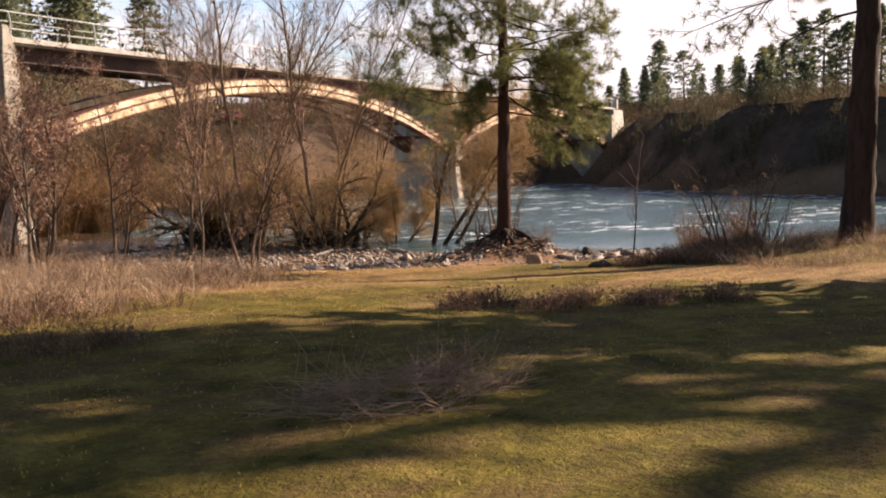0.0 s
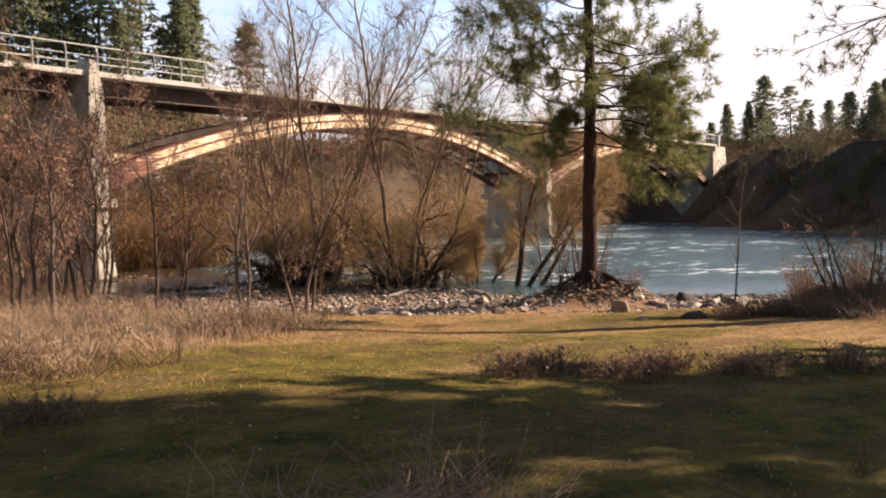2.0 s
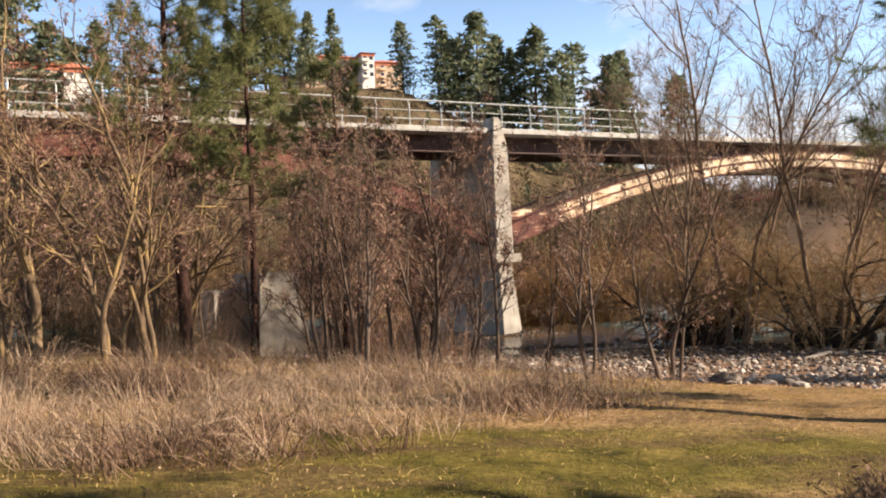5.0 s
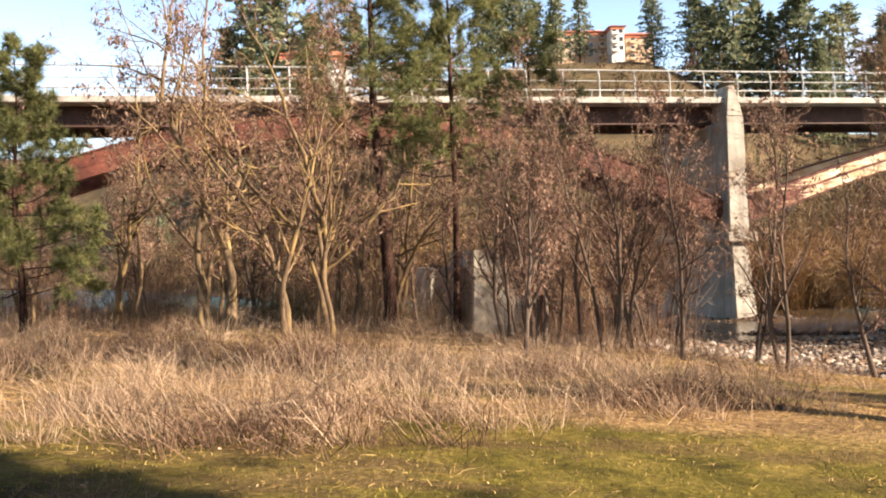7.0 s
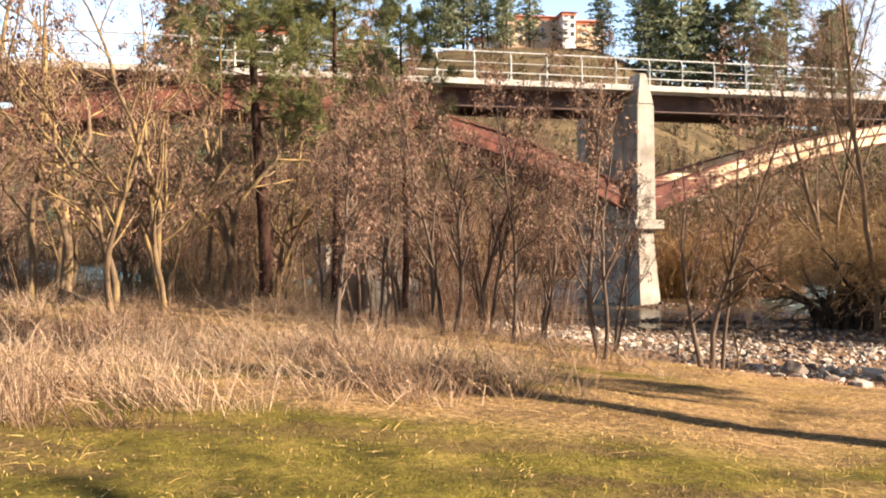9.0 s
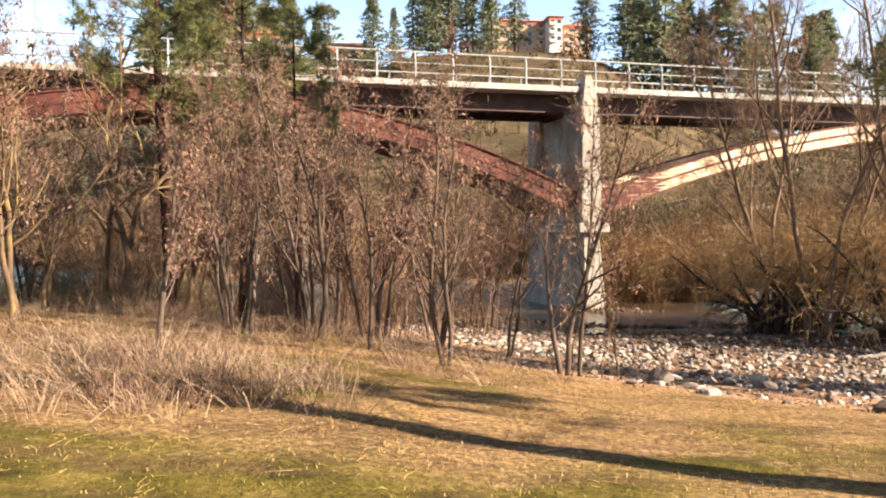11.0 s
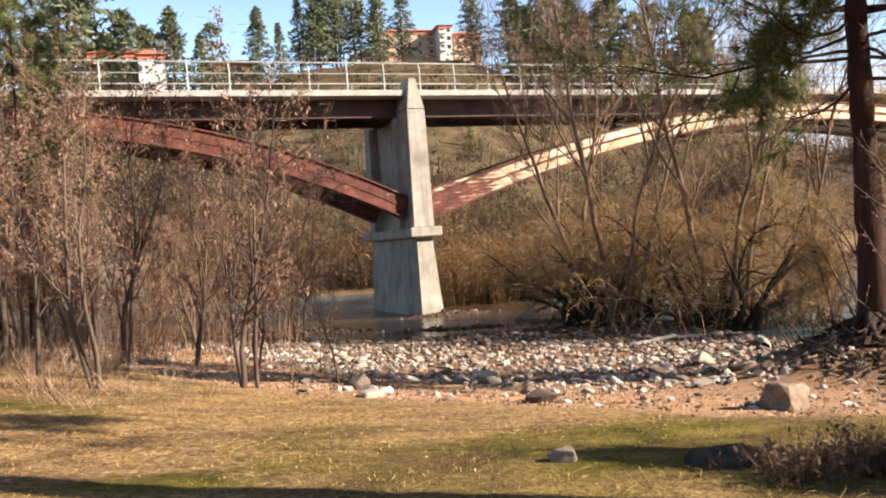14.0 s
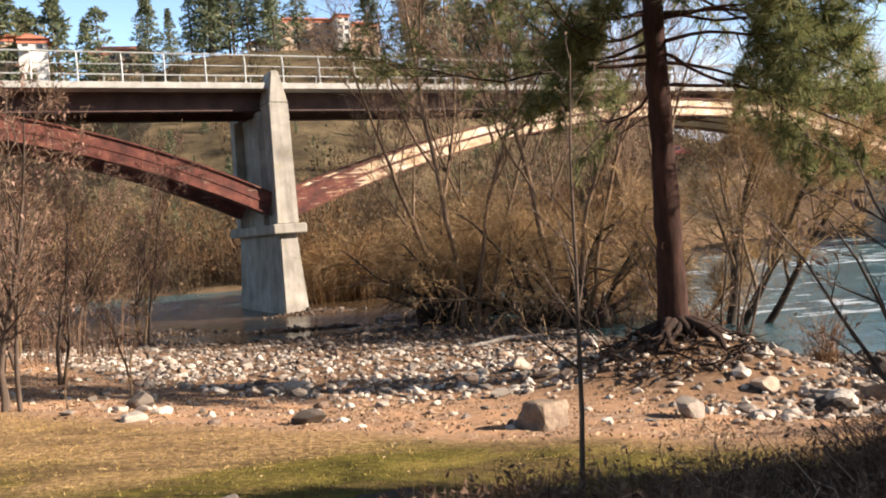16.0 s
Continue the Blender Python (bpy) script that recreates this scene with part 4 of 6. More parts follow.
def fir(seed, height, width, label, mat=None, bare=0.10, boughs=64, per=15, power=0.8, size=0.62, droop=0.3, gap=0.25):
    """A conifer: whorled boughs of uneven length, each a fan of slim needle sprays, with gaps between them."""
    rng = np.random.default_rng(seed)
    th = empty("conifer_tree")
    v, f = tube([(0, 0, -0.5), (0.1, 0, height * 0.5), (0.05, 0, height * 0.985)], [height * 0.016, height * 0.011, 0.03], 6)
    part("trunk", mesh_np("trunk", v, f, DARK_BARK), th)
    u = bare + (1 - bare) * ((np.arange(boughs) + rng.uniform(0, 1, boughs)) / boughs) ** 0.92
    keep = rng.uniform(size=boughs) > gap * rng.uniform(0, 1, boughs) * (u < 0.85)
    u = u[keep]
    n = len(u)
    az = np.arange(n) * 2.4 + rng.uniform(-0.7, 0.7, n)
    ln = width * (1.02 - u) ** power * np.minimum(1, (u - bare + 0.14) / 0.24) * rng.uniform(0.5, 1.2, n) + 0.25
    out = np.stack([np.cos(az), np.sin(az), np.zeros(n)], 1)
    side = np.stack([-np.sin(az), np.cos(az), np.zeros(n)], 1)
    k = np.repeat(np.arange(n), per)
    m = len(k)
    q = rng.uniform(0.12, 1.0, m)
    lat = rng.normal(size=m) * 0.20 * (1.1 - 0.6 * q) * ln[k]
    z = height * u[k] + (0.10 * q - droop * q ** 2) * ln[k] + rng.normal(size=m) * 0.16
    c = out[k] * (q * ln[k])[:, None] + side[k] * lat[:, None]
    c[:, 2] = z
    d = out[k] * 0.8 + side[k] * np.sign(lat)[:, None] * 0.45 + rng.normal(size=(m, 3)) * 0.55 + np.array([0, 0, 0.12])
    d /= np.linalg.norm(d, axis=1)[:, None]
    s = np.cross(d, rng.normal(size=(m, 3)))
    s /= np.linalg.norm(s, axis=1)[:, None] + 1e-9
    l = (size * rng.uniform(0.55, 1.5, m))[:, None]
    v = np.stack([c - s * l * 0.30 - d * l * 0.4, c + s * l * 0.30 - d * l * 0.4, c + d * l], 1).reshape(-1, 3)
    tip = np.array([(-0.12, 0, height * 0.95), (0.12, 0, height * 0.95), (0.05, 0.05, height * 1.02)])
    v = np.concatenate([v, tip])
    part("crown", mesh_np("crown", v, np.arange(len(v)).reshape(-1, 3), mat or FIR), th)["kind"] = "stuff"
    return tagged(th, label, "conifer", "hillside conifers")


def at_ground(x, y, rz=0.0, s=1.0, dz=0.0, tilt=0.0, ta=0.0):
    z = float(land_z(x, y)) + dz
    return Matrix.Translation((x, y, z)) @ Matrix.Rotation(radians(tilt), 4, Vector((math.cos(ta), math.sin(ta), 0))) @ Matrix.Rotation(radians(rz), 4, "Z") @ Matrix.Scale(s, 4)


def place(protos, spots, rng, smin=0.9, smax=1.1, tilt=4):
    """Sets copies of the prototypes on the spots (x, y[, scale]); the prototypes take the first spots themselves."""
    for i, sp in enumerate(spots):
        m = at_ground(sp[0], sp[1], rng.uniform(0, 360), (sp[2] if len(sp) > 2 else 1.0) * rng.uniform(smin, smax), -0.02, rng.uniform(0, tilt), rng.uniform(0, 6.28))
        if i < len(protos):
            protos[i].matrix_basis = m
        else:
            copy_thing(protos[i % len(protos)], m)


def brush_spots(seed, n, x0, x1, y0, y1, s0, s1, test=None):
    rng = np.random.default_rng(seed)
    out = []
    while len(out) < n:
        x, y = rng.uniform(x0, x1), rng.uniform(y0, y1)
        if test is None or test(x, y):
            out.append((x, y, rng.uniform(s0, s1)))
    return out


rng_p = np.random.default_rng(5)

# the two big pines of the meadow
ponderosa(3, at_ground(23.85, 17.7, 40), 15.5, 0.255, 0.27, "tall ponderosa pine on bare roots above the river cobbles", (-0.022, 0.004), 66, 0.28, True, 13, 0.4, 0.25, (0, 8, 4), PINE_BARK,
          tuple((z, Matrix.Rotation(radians(-40), 3, "Z") @ Vector(d), ln, lift) for z, d, ln, lift in ((4.2, (1, -0.35, 0.0), 4.0, -0.05), (4.6, (1, 0.1, 0.1), 3.6, -0.05), (4.9, (0.9, -0.7, 0.1), 3.2, -0.06), (5.4, (1, -0.1, 0.1), 3.8, -0.03), (4.7, (-1, -0.1, 0.1), 2.2, -0.11), (5.4, (-0.9, -0.5, 0.1), 2.0, -0.10), (6.4, (-1, 0.2, 0.1), 2.2, -0.09), (5.3, (0.9, -0.5, 0.1), 3.0, -0.07), (5.8, (0.95, 0.1, 0.1), 3.2, -0.06), (6.2, (0.7, -0.7, 0.1), 3.0, -0.07), (6.7, (1, -0.2, 0.1), 3.2, -0.06), (6.0, (0.2, -1, 0.1), 2.6, -0.08))))
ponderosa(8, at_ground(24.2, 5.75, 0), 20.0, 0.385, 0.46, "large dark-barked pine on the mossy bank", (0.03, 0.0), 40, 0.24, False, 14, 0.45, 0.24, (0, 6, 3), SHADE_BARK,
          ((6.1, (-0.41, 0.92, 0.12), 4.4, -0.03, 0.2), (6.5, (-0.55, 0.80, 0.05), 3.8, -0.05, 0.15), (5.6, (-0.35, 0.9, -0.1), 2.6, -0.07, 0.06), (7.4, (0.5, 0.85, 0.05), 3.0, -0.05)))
# pines in the thicket by the old stump
ponderosa(9, at_ground(2.75, 26.8, 0), 13.5, 0.21, 0.42, "green ponderosa pine rising above the thicket", (-0.03, 0.0), 50, 0.26, False, 12, 0.0, 0.2)
ponderosa(10, at_ground(4.7, 27.4, 70), 12.0, 0.14, 0.40, "bright green young pine above the thicket", (0.01, 0.0), 48, 0.26, False, 13, 0.0, 0.22)
ponderosa(11, at_ground(7.3, 23.2, 70), 8.0, 0.10, 0.45, "small sparse pine among the saplings", (0.0, 0.01), 26, 0.2, False, 9, 0.0, 0.2)
ponderosa(12, at_ground(-4.6, 19.8, 20), 6.5, 0.10, 0.12, "young bushy green pine at the thicket edge", (0.0, 0.0), 50, 0.22, False, 15, 0.0, 0.22)

# yellow-barked locusts and the saplings of the thicket
locusts = [broadleaf(20 + i, "locust_tree", 3 - i, 7.8, 0.090, LOCUST, LOCUST_BARK, 2400, 0.045, "bare locust tree with yellow lichen on its stems", "tree", "thicket trees", 0.16, haze=1) for i in range(2)]
place(locusts, [(0.9, 18.2, 1.08), (2.6, 16.9, 0.8), (3.3, 17.6, 0.7), (-0.6, 21.5, 0.9), (-3.5, 22.5, 0.9), (2.2, 20.9, 0.85), (2.0, 25.1, 1.0), (-7.0, 24.0, 0.9), (1.2, 31.2, 0.95), (7.2, 33.0, 0.9), (2.2, 30.0, 1.0), (9.0, 30.2, 0.8), (0.2, 35.5, 1.0), (11.0, 37.5, 0.75)], rng_p)
saplings = [broadleaf(40 + i, "sapling_tree", 1 + i % 3, 4.8, 0.052, SAPLING, DARK_BARK, 1500, 0.036, "slender leafless sapling with tufts of dry brown leaves", "sapling", "thicket saplings", 0.2, haze=1) for i in range(5)]
place(saplings, [(7.3, 14.2, 0.95), (11.4, 15.6, 0.92), (13.3, 16.7, 1.0), (10.0, 17.0, 0.95), (7.0, 25.2, 1.2), (7.2, 23.1, 1.25), (6.6, 20.0, 1.05), (7.3, 18.2, 0.95), (8.2, 20.6, 1.05), (9.2, 23.2, 1.1), (6.5, 29.5, 1.25), (7.1, 29.0, 1.3),
                 (10.0, 32.0, 1.2), (8.2, 36.6, 1.2), (11.6, 35.0, 1.1), (10.3, 26.5, 1.1), (12.3, 22.6, 0.95), (7.6, 26.0, 1.2), (1.4, 28.6, 1.2), (-1.0, 27.0, 1.2), (-5.0, 25.0, 1.1), (-8.0, 28.0, 1.2), (0.4, 33.5, 1.3), (2.6, 32.5, 1.2), (8.7, 18.4, 0.95), (9.3, 20.4, 1.05), (10.6, 24.0, 1.1)], rng_p, 0.95, 1.05, 3)
place([copy_thing(s, s.matrix_basis) for s in saplings[:3]], brush_spots(17, 8, -11, 8, 23, 34, 0.95, 1.35, lambda x, y: y > 22.5 and y < 36 - 0.7 * x), rng_p)
thin = broadleaf(61, "sapling_tree", 1, 3.2, 0.028, dict(SAPLING, kids=(8, 3, 2)), LOCUST_BARK, 60, 0.04, "thin pale sapling at the cobble edge", "sapling", "thicket saplings", 0.1)
place([thin], [(14.4, 19.2), (13.9, 22.4, 0.85), (14.0, 17.2, 0.5), (1.8, 15.0, 0.6)], rng_p, 0.95, 1.05, 2)
young = broadleaf(63, "sapling_tree", 1, 3.7, 0.030, dict(SAPLING, kids=(16, 3, 2), ratio=(0.17, 0.28), wobble=0.03, bare=(0.3, 0.2, 0.2)), DARK_BARK, 0, 0.04, "dark young tree with short bare twigs", "sapling", "thicket saplings")
place([young], [(19.74, 9.2)], rng_p, 1, 1, 0)
shrubs = [broadleaf(65 + i, "bare_shrub", 9, 2.6, 0.03, dict(SAPLING, kids=(6, 4, 2), lift=(0.0, 0.04, 0.02, 0)), DARK_BARK, 120, 0.04, "bare many-stemmed shrub with upright reddish twigs", "shrub", "bare shrubs", 0.75) for i in range(2)]
place(shrubs, [(22.8, 8.2, 0.95), (26.8, 9.6, 0.8), (25.0, 19.0, 1.2), (23.2, 18.8, 0.9), (28.6, 12.0, 0.9), (22.3, 7.6, 0.5), (21.4, 6.6, 0.45)], rng_p)

def willow(seed, name, stems, height, r, cfg, bark, label, spread, per, length, droop, width, twig, lean=(0, 0), low_limb=None, arch=0.0, stump=False):
    """A willow: dark stems from one root, dividing boughs, and a haze of fine whips."""
    rng = np.random.default_rng(seed)
    th = empty(name)
    limbs = []
    for k in range(stems):
        a = 6.283 * k / stems + rng.uniform(-0.5, 0.5)
        sp = spread * rng.uniform(0.35, 1.0)
        base = np.array([math.cos(a), math.sin(a), 0]) * (0.6 if stump else 0.4) * rng.uniform(0.3, 1) - np.array([0, 0, 0.15])
        c = dict(cfg, lift=(cfg["lift"][0] - arch * rng.uniform(0.3, 1.0),) + cfg["lift"][1:])
        grow(rng, base, (math.cos(a) * sp + lean[0], math.sin(a) * sp + lean[1], 1), height * rng.uniform(0.7, 1.1), r * rng.uniform(0.7, 1.15), 0, c, limbs)
    if low_limb:
        grow(rng, (0, 0, 0.5), low_limb, height * 0.55, r * 0.75, 0, dict(cfg, lift=(0.0, 0.0, 0, 0)), limbs)
    part("trunk", wood_mesh("trunk", limbs, (0,), bark), th)
    if stump:
        ch = []
        for k in range(46):
            a, q = rng.uniform(0, 6.28), math.sqrt(rng.uniform(0, 1)) * 1.15
            b = np.array([math.cos(a) * q, math.sin(a) * q, -0.3])
            t = np.array([math.cos(a) * 0.35, math.sin(a) * 0.35, 1.0]) * rng.uniform(0.5, 1.5)
            r0 = rng.uniform(0.09, 0.2)
            ch.append(tube([b, b + t * 0.5 + rng.normal(size=3) * 0.05, b + t, b + t * 1.12], [r0 * 1.25, r0, r0 * 0.7, 0.01], 7))
        v, f = join(ch)
        part("stump", mesh_np("stump", v, f, WILLOW_DARK, True), th, "gnarled root stump, black with old bark and painted shade")
    ch = [tube(p, q, 4 if l == 1 else 3) for p, q, l in limbs if l == 1 or (l == 2 and cfg["levels"] > 2)]
    n = sum(len(f) for _, f in ch)
    ch += [ribbon(p, q) for p, q, l in limbs if l == 3 or (l == 2 and cfg["levels"] == 2)]
    v, f = join(ch)
    me = mesh_np("crown", v, f, WILLOW_BARK, True)
    me.materials.append(twig)
    idx = np.zeros(len(f), dtype=np.int32)
    idx[n:] = 1
    me.polygons.foreach_set("material_index", idx)
    part("crown", me, th)["kind"] = "stuff"
    v, f = sprays(rng, limbs, 2, per, length, droop, width, 2.1 if stump else 1.35)
    part("twig", mesh_np("twig", v, f, twig), th, "fine bare twigs")["kind"] = "stuff"
    return tagged(th, label, "willow", "river willows")


TALL = dict(levels=3, kids=(11, 6, 4), bare=(0.30, 0.15, 0.1), angle=(18, 48), ratio=(0.30, 0.50), step=(0.6, 0.45, 0.4, 0.3), wobble=0.07, lift=(0.015, 0.045, 0.04, 0.02), rmin=0.011)
ARCHED = dict(levels=2, kids=(12, 8), bare=(0.40, 0.15), angle=(25, 75), ratio=(0.34, 0.60), step=(0.4, 0.4, 0.35), wobble=0.17, lift=(0.0, -0.035, -0.055), rmin=0.009)
willows = [willow(70 + i, "willow_tree", 2 + i, 14.0, 0.125, TALL, WILLOW_BARK, "tall bare willow with long ascending limbs on the cobble spit", 0.30, 7, 0.8, 0.15, 0.0065, TWIG, (0.10, 0.0)) for i in range(2)]
place(willows, [(21.8, 36.3, 0.95), (22.6, 32.9, 1.0), (25.4, 39.0, 1.0), (25.6, 31.4, 1.0), (28.4, 32.6, 0.9)], rng_p, 0.95, 1.05, 4)
low = [willow(80 + i, "willow_shrub", 10, 5.4, 0.15, ARCHED, WILLOW_DARK, "low arching willow with black stems and drooping brown twigs", 0.62, 9, 0.9, -0.30, 0.0085, WHIP, (0, 0), None, 0.040, True) for i in range(3)]
place(low, [(23.0, 37.6, 0.95), (25.5, 31.0, 1.0), (24.7, 37.6, 0.9), (26.7, 33.6, 0.9), (21.9, 34.6, 0.7), (28.9, 36.2, 0.65), (27.2, 39.0, 0.9)], rng_p, 0.95, 1.05, 5)
leaning = willow(88, "willow_tree", 3, 8.0, 0.17, TALL, WILLOW_DARK, "dark willow leaning out over the water with a low limb", 0.4, 8, 1.0, -0.15, 0.008, WHIP, (0.42, -0.30), (-0.75, 0.62, 0.05))
leaning.matrix_basis = at_ground(29.4, 28.0, 0, 1.0, 0.25)
leaning = willow(89, "willow_tree", 3, 5.2, 0.12, TALL, WILLOW_DARK, "small dark willow leaning over the backwater", 0.5, 9, 1.0, -0.2, 0.008, WHIP, (0.35, -0.2))
leaning.matrix_basis = at_ground(28.4, 30.2, 0, 0.8, 0.2)


def thicket(seed, name, spots, mat, label, per, height, spread, specks=0.6, fine=1.0):
    """Low twiggy shrubs as one mass of arching stems, side twigs and a few dead leaves."""
    rng = np.random.default_rng(seed)
    tri, quad = [], []
    for x, y, s in spots:
        n = int(per * s)
        a = rng.uniform(0, 6.28, n)
        out = np.stack([np.cos(a), np.sin(a), np.zeros(n)], 1)
        base = np.array([x, y, 0]) + out * (rng.uniform(0, 0.5, n) * spread * s)[:, None]
        base[:, 2] = land_z(base[:, 0], base[:, 1]) - 0.05
        h = (height * s * rng.uniform(0.35, 1.0, n))[:, None]
        k = rng.uniform(0.05, 0.75, n)[:, None]
        p1 = base + (np.array([0, 0, 0.55]) + out * 0.25 * k + rng.normal(size=(n, 3)) * 0.05) * h
        p2 = p1 + (np.array([0, 0, 0.40]) + out * 0.55 * k + rng.normal(size=(n, 3)) * 0.10) * h
        w = 0.011 * fine
        tri += [slivers(rng, base, p1 + (p2 - p1) * 0.15, w), slivers(rng, p1, p2, w * 0.7)]
        for q in range(6):
            t = rng.uniform(0.15, 1.0, n)[:, None]
            st = np.where(t < 0.6, base + (p1 - base) * t / 0.6, p1 + (p2 - p1) * (t - 0.6) / 0.4)
            d = rng.normal(size=(n, 3)) * 0.8 + np.array([0, 0, 0.35]) + out * 0.3
            d /= np.linalg.norm(d, axis=1)[:, None]
            en = st + d * h * rng.uniform(0.10, 0.26, n)[:, None]
            tri.append(slivers(rng, st, en, w * 0.55))
            if q < 2 and specks:
                keep = rng.uniform(size=n) < specks
                quad.append(flakes(rng, en[keep], 0.05 * fine))
    v, f = join(tri)
    fs = [f]
    if quad:
        v2, f2 = join(quad)
        fs.append(f2 + len(v))
        v = np.concatenate([v, v2])
    return tagged(new(name, mesh_np(name, v, fs, mat)), label, "shrubs", kind="stuff")


thicket(91, "thicket_scrub", brush_spots(2, 44, -14, 4, 25, 38, 0.6, 1.2, lambda x, y: y < shore_y(x) - 5 and y > 25 - 0.1 * x and abs(x - y * 0.02 - 4.3) > 1.7), BRUSH_DARK, "dark leafless scrub in the riverside thicket", 110, 1.9, 1.8)
thicket(111, "thicket_understory", brush_spots(21, 34, -12, 8.5, 23.5, 35, 0.75, 1.15, lambda x, y: y < shore_y(x) - 6 and y > 24 - 0.1 * x and abs(x - y * 0.02 - 4.3) > 1.7) + [(9.0, 24.6, 0.8), (10.4, 28.0, 0.9), (11.4, 30.5, 0.9), (7.6, 35.4, 0.8), (8.4, 34.2, 0.9), (9.3, 35.8, 0.8)], BRUSH_PURPLE, "dark brown leafless understory of the thicket", 60, 4.0, 2.2, 0.5, 1.0)
thicket(92, "far_bank_scrub", brush_spots(3, 150, -80, 100, 66, 130, 0.7, 2.1, lambda x, y: 0 < far_land(x, y) < 45), BRUSH_FAR, "brown leafless scrub along the far bank", 30, 3.0, 3.2, 0.4, 4.2)
thicket(97, "olive_scrub", brush_spots(13, 110, -80, 110, 66, 140, 0.7, 2.0, lambda x, y: 2 < far_land(x, y) < 55), BRUSH_DARK, "dark olive scrub along the far bank", 32, 2.8, 3.2, 0.5, 4.2)
thicket(98, "cliff_scrub", brush_spots(14, 60, 78, 100, -10, 60, 0.6, 1.3, lambda x, y: 0.5 < far_land(x, y) < 9), BRUSH_DARK, "dark scrub on the steep far bank", 60, 2.4, 2.0, 1.0, 2.6)
thicket(93, "osier_scrub", brush_spots(4, 34, 6, 48, 70, 92, 0.9, 1.3, lambda x, y: 0 < far_land(x, y) < 8), BRUSH_RED, "reddish osier scrub at the far waterline", 120, 3.4, 2.4, 0.8, 2.2)
thicket(96, "island_osiers", [(x, 51.4 + 0.5 * math.sin(x * 3), 1.2 + 0.15 * math.sin(x * 5)) for x in (17.8, 19.0, 20.1, 21.2, 22.3, 23.4, 24.3)], BRUSH_ORANGE, "orange osier bush on a gravel islet behind the pier", 300, 3.2, 1.9, 0.8, 1.5)
thicket(94, "hillside_scrub", brush_spots(5, 330, -180, 330, 110, 300, 0.8, 1.7, lambda x, y: 30 < far_land(x, y) < 175), BRUSH_FAR, "brown scrub scattered over the hillside", 11, 3.4, 3.2, 0.9, 7.5)
thicket(99, "hillside_wood", brush_spots(15, 190, -180, 330, 60, 330, 1.2, 2.4, lambda x, y: 36 < far_land(x, y) < (150 if y > x else 240)), BRUSH_DARK, "dark bare woodland on the hillside", 12, 4.4, 3.0, 1.0, 9.5)
thicket(109, "far_bank_wood", brush_spots(19, 95, -70, 95, 74, 165, 0.8, 1.6, lambda x, y: 4 < far_land(x, y) < 80), BRUSH_FAR, "bare brown woodland on the far bank", 44, 5.6, 3.4, 0.7, 3.6)
thicket(110, "golden_wood", brush_spots(20, 26, -30, 60, 74, 120, 0.8, 1.4, lambda x, y: 3 < far_land(x, y) < 40), BRUSH_ORANGE, "golden-brown bare trees on the far bank", 60, 6.0, 3.0, 0.3, 3.0)
thicket(112, "hill_shrubs", brush_spots(22, 34, -75, -12, 205, 238, 0.8, 1.4), BRUSH_DARK, "olive shrubs on the slope below the houses", 40, 4.2, 3.2, 0.9, 6.0)
thicket(113, "car_scrub", [(51.6, 88.3, 0.7), (53.0, 87.6, 0.75), (54.6, 88.4, 0.7), (50.4, 88.8, 0.7)], BRUSH_FAR, "brown scrub in front of the parked car", 60, 2.6, 2.0, 0.6, 2.4)
thicket(105, "dark_brush", [(21.5, 8.3, 0.9), (22.1, 8.7, 1.0), (22.7, 9.2, 1.0), (23.4, 9.6, 1.0), (22.0, 7.6, 0.8), (22.8, 8.2, 1.0), (21.0, 7.6, 0.7), (23.6, 8.6, 1.0), (18.7, 8.5, 0.6), (19.3, 8.7, 0.7), (19.9, 8.4, 0.8), (20.5, 8.5, 0.8), (20.2, 7.7, 0.8)], BRUSH_PURPLE, "dark tangled brush on the mossy bank", 420, 0.6, 1.0, 0.6, 0.6)
thicket(106, "ridge_wood", brush_spots(16, 170, 170, 280, 60, 190, 1.8, 3.1, lambda x, y: far_land(x, y) > 80), BRUSH, "brown bare woodland along the far ridge", 18, 2.4, 3.6, 1.0, 5.0)
thicket(114, "bank_foot_scrub", brush_spots(24, 46, 76, 96, -14, 62, 0.7, 1.2, lambda x, y: -1.0 < far_land(x, y) < 1.2), BRUSH_FAR, "brown scrub at the foot of the steep bank", 40, 1.9, 2.0, 0.6, 2.4)
thicket(107, "dark_brush", [(10.2 + 0.5 * i, 4.9 - 0.16 * i + 0.35 * math.sin(i * 2.1), 0.85 + 0.15 * math.sin(i * 1.7)) for i in range(9)], BRUSH_PURPLE, "dark tangled dead brush in the shaded meadow", 360, 0.36, 1.0, 0.4, 0.6)
thicket(108, "waterline_scrub", brush_spots(18, 80, -60, 18, 64, 140, 0.8, 1.2, lambda x, y: 0 < far_land(x, y) < 4), BRUSH_FAR, "brown scrub overhanging the far waterline", 60, 2.4, 2.4, 0.6, 2.4)
thicket(95, "meadow_scrub", [(26.5, 10.4, 0.6), (24.2, 10.6, 0.6), (24.8, 18.9, 0.55), (27.5, 19.5, 0.6)], BRUSH, "low bare scrub on the bank", 160, 2.4, 1.0)

thicket(100, "weed_patch", [(6.7, 1.5, 0.4), (4.4, 4.6, 0.6), (5.2, 4.9, 0.5), (3.4, 5.2, 0.6), (18.4, 9.0, 0.3), (21.2, 8.9, 0.6), (22.2, 8.3, 0.6), (20.4, 8.2, 0.5), (3.2, 13.0, 0.7), (2.0, 13.4, 0.7), (7.4, 12.2, 0.5), (9.2, 11.0, 0.5)], BRUSH_PURPLE, "low tangles of dead brown weeds", 460, 0.7, 1.5, 0.25, 0.5)


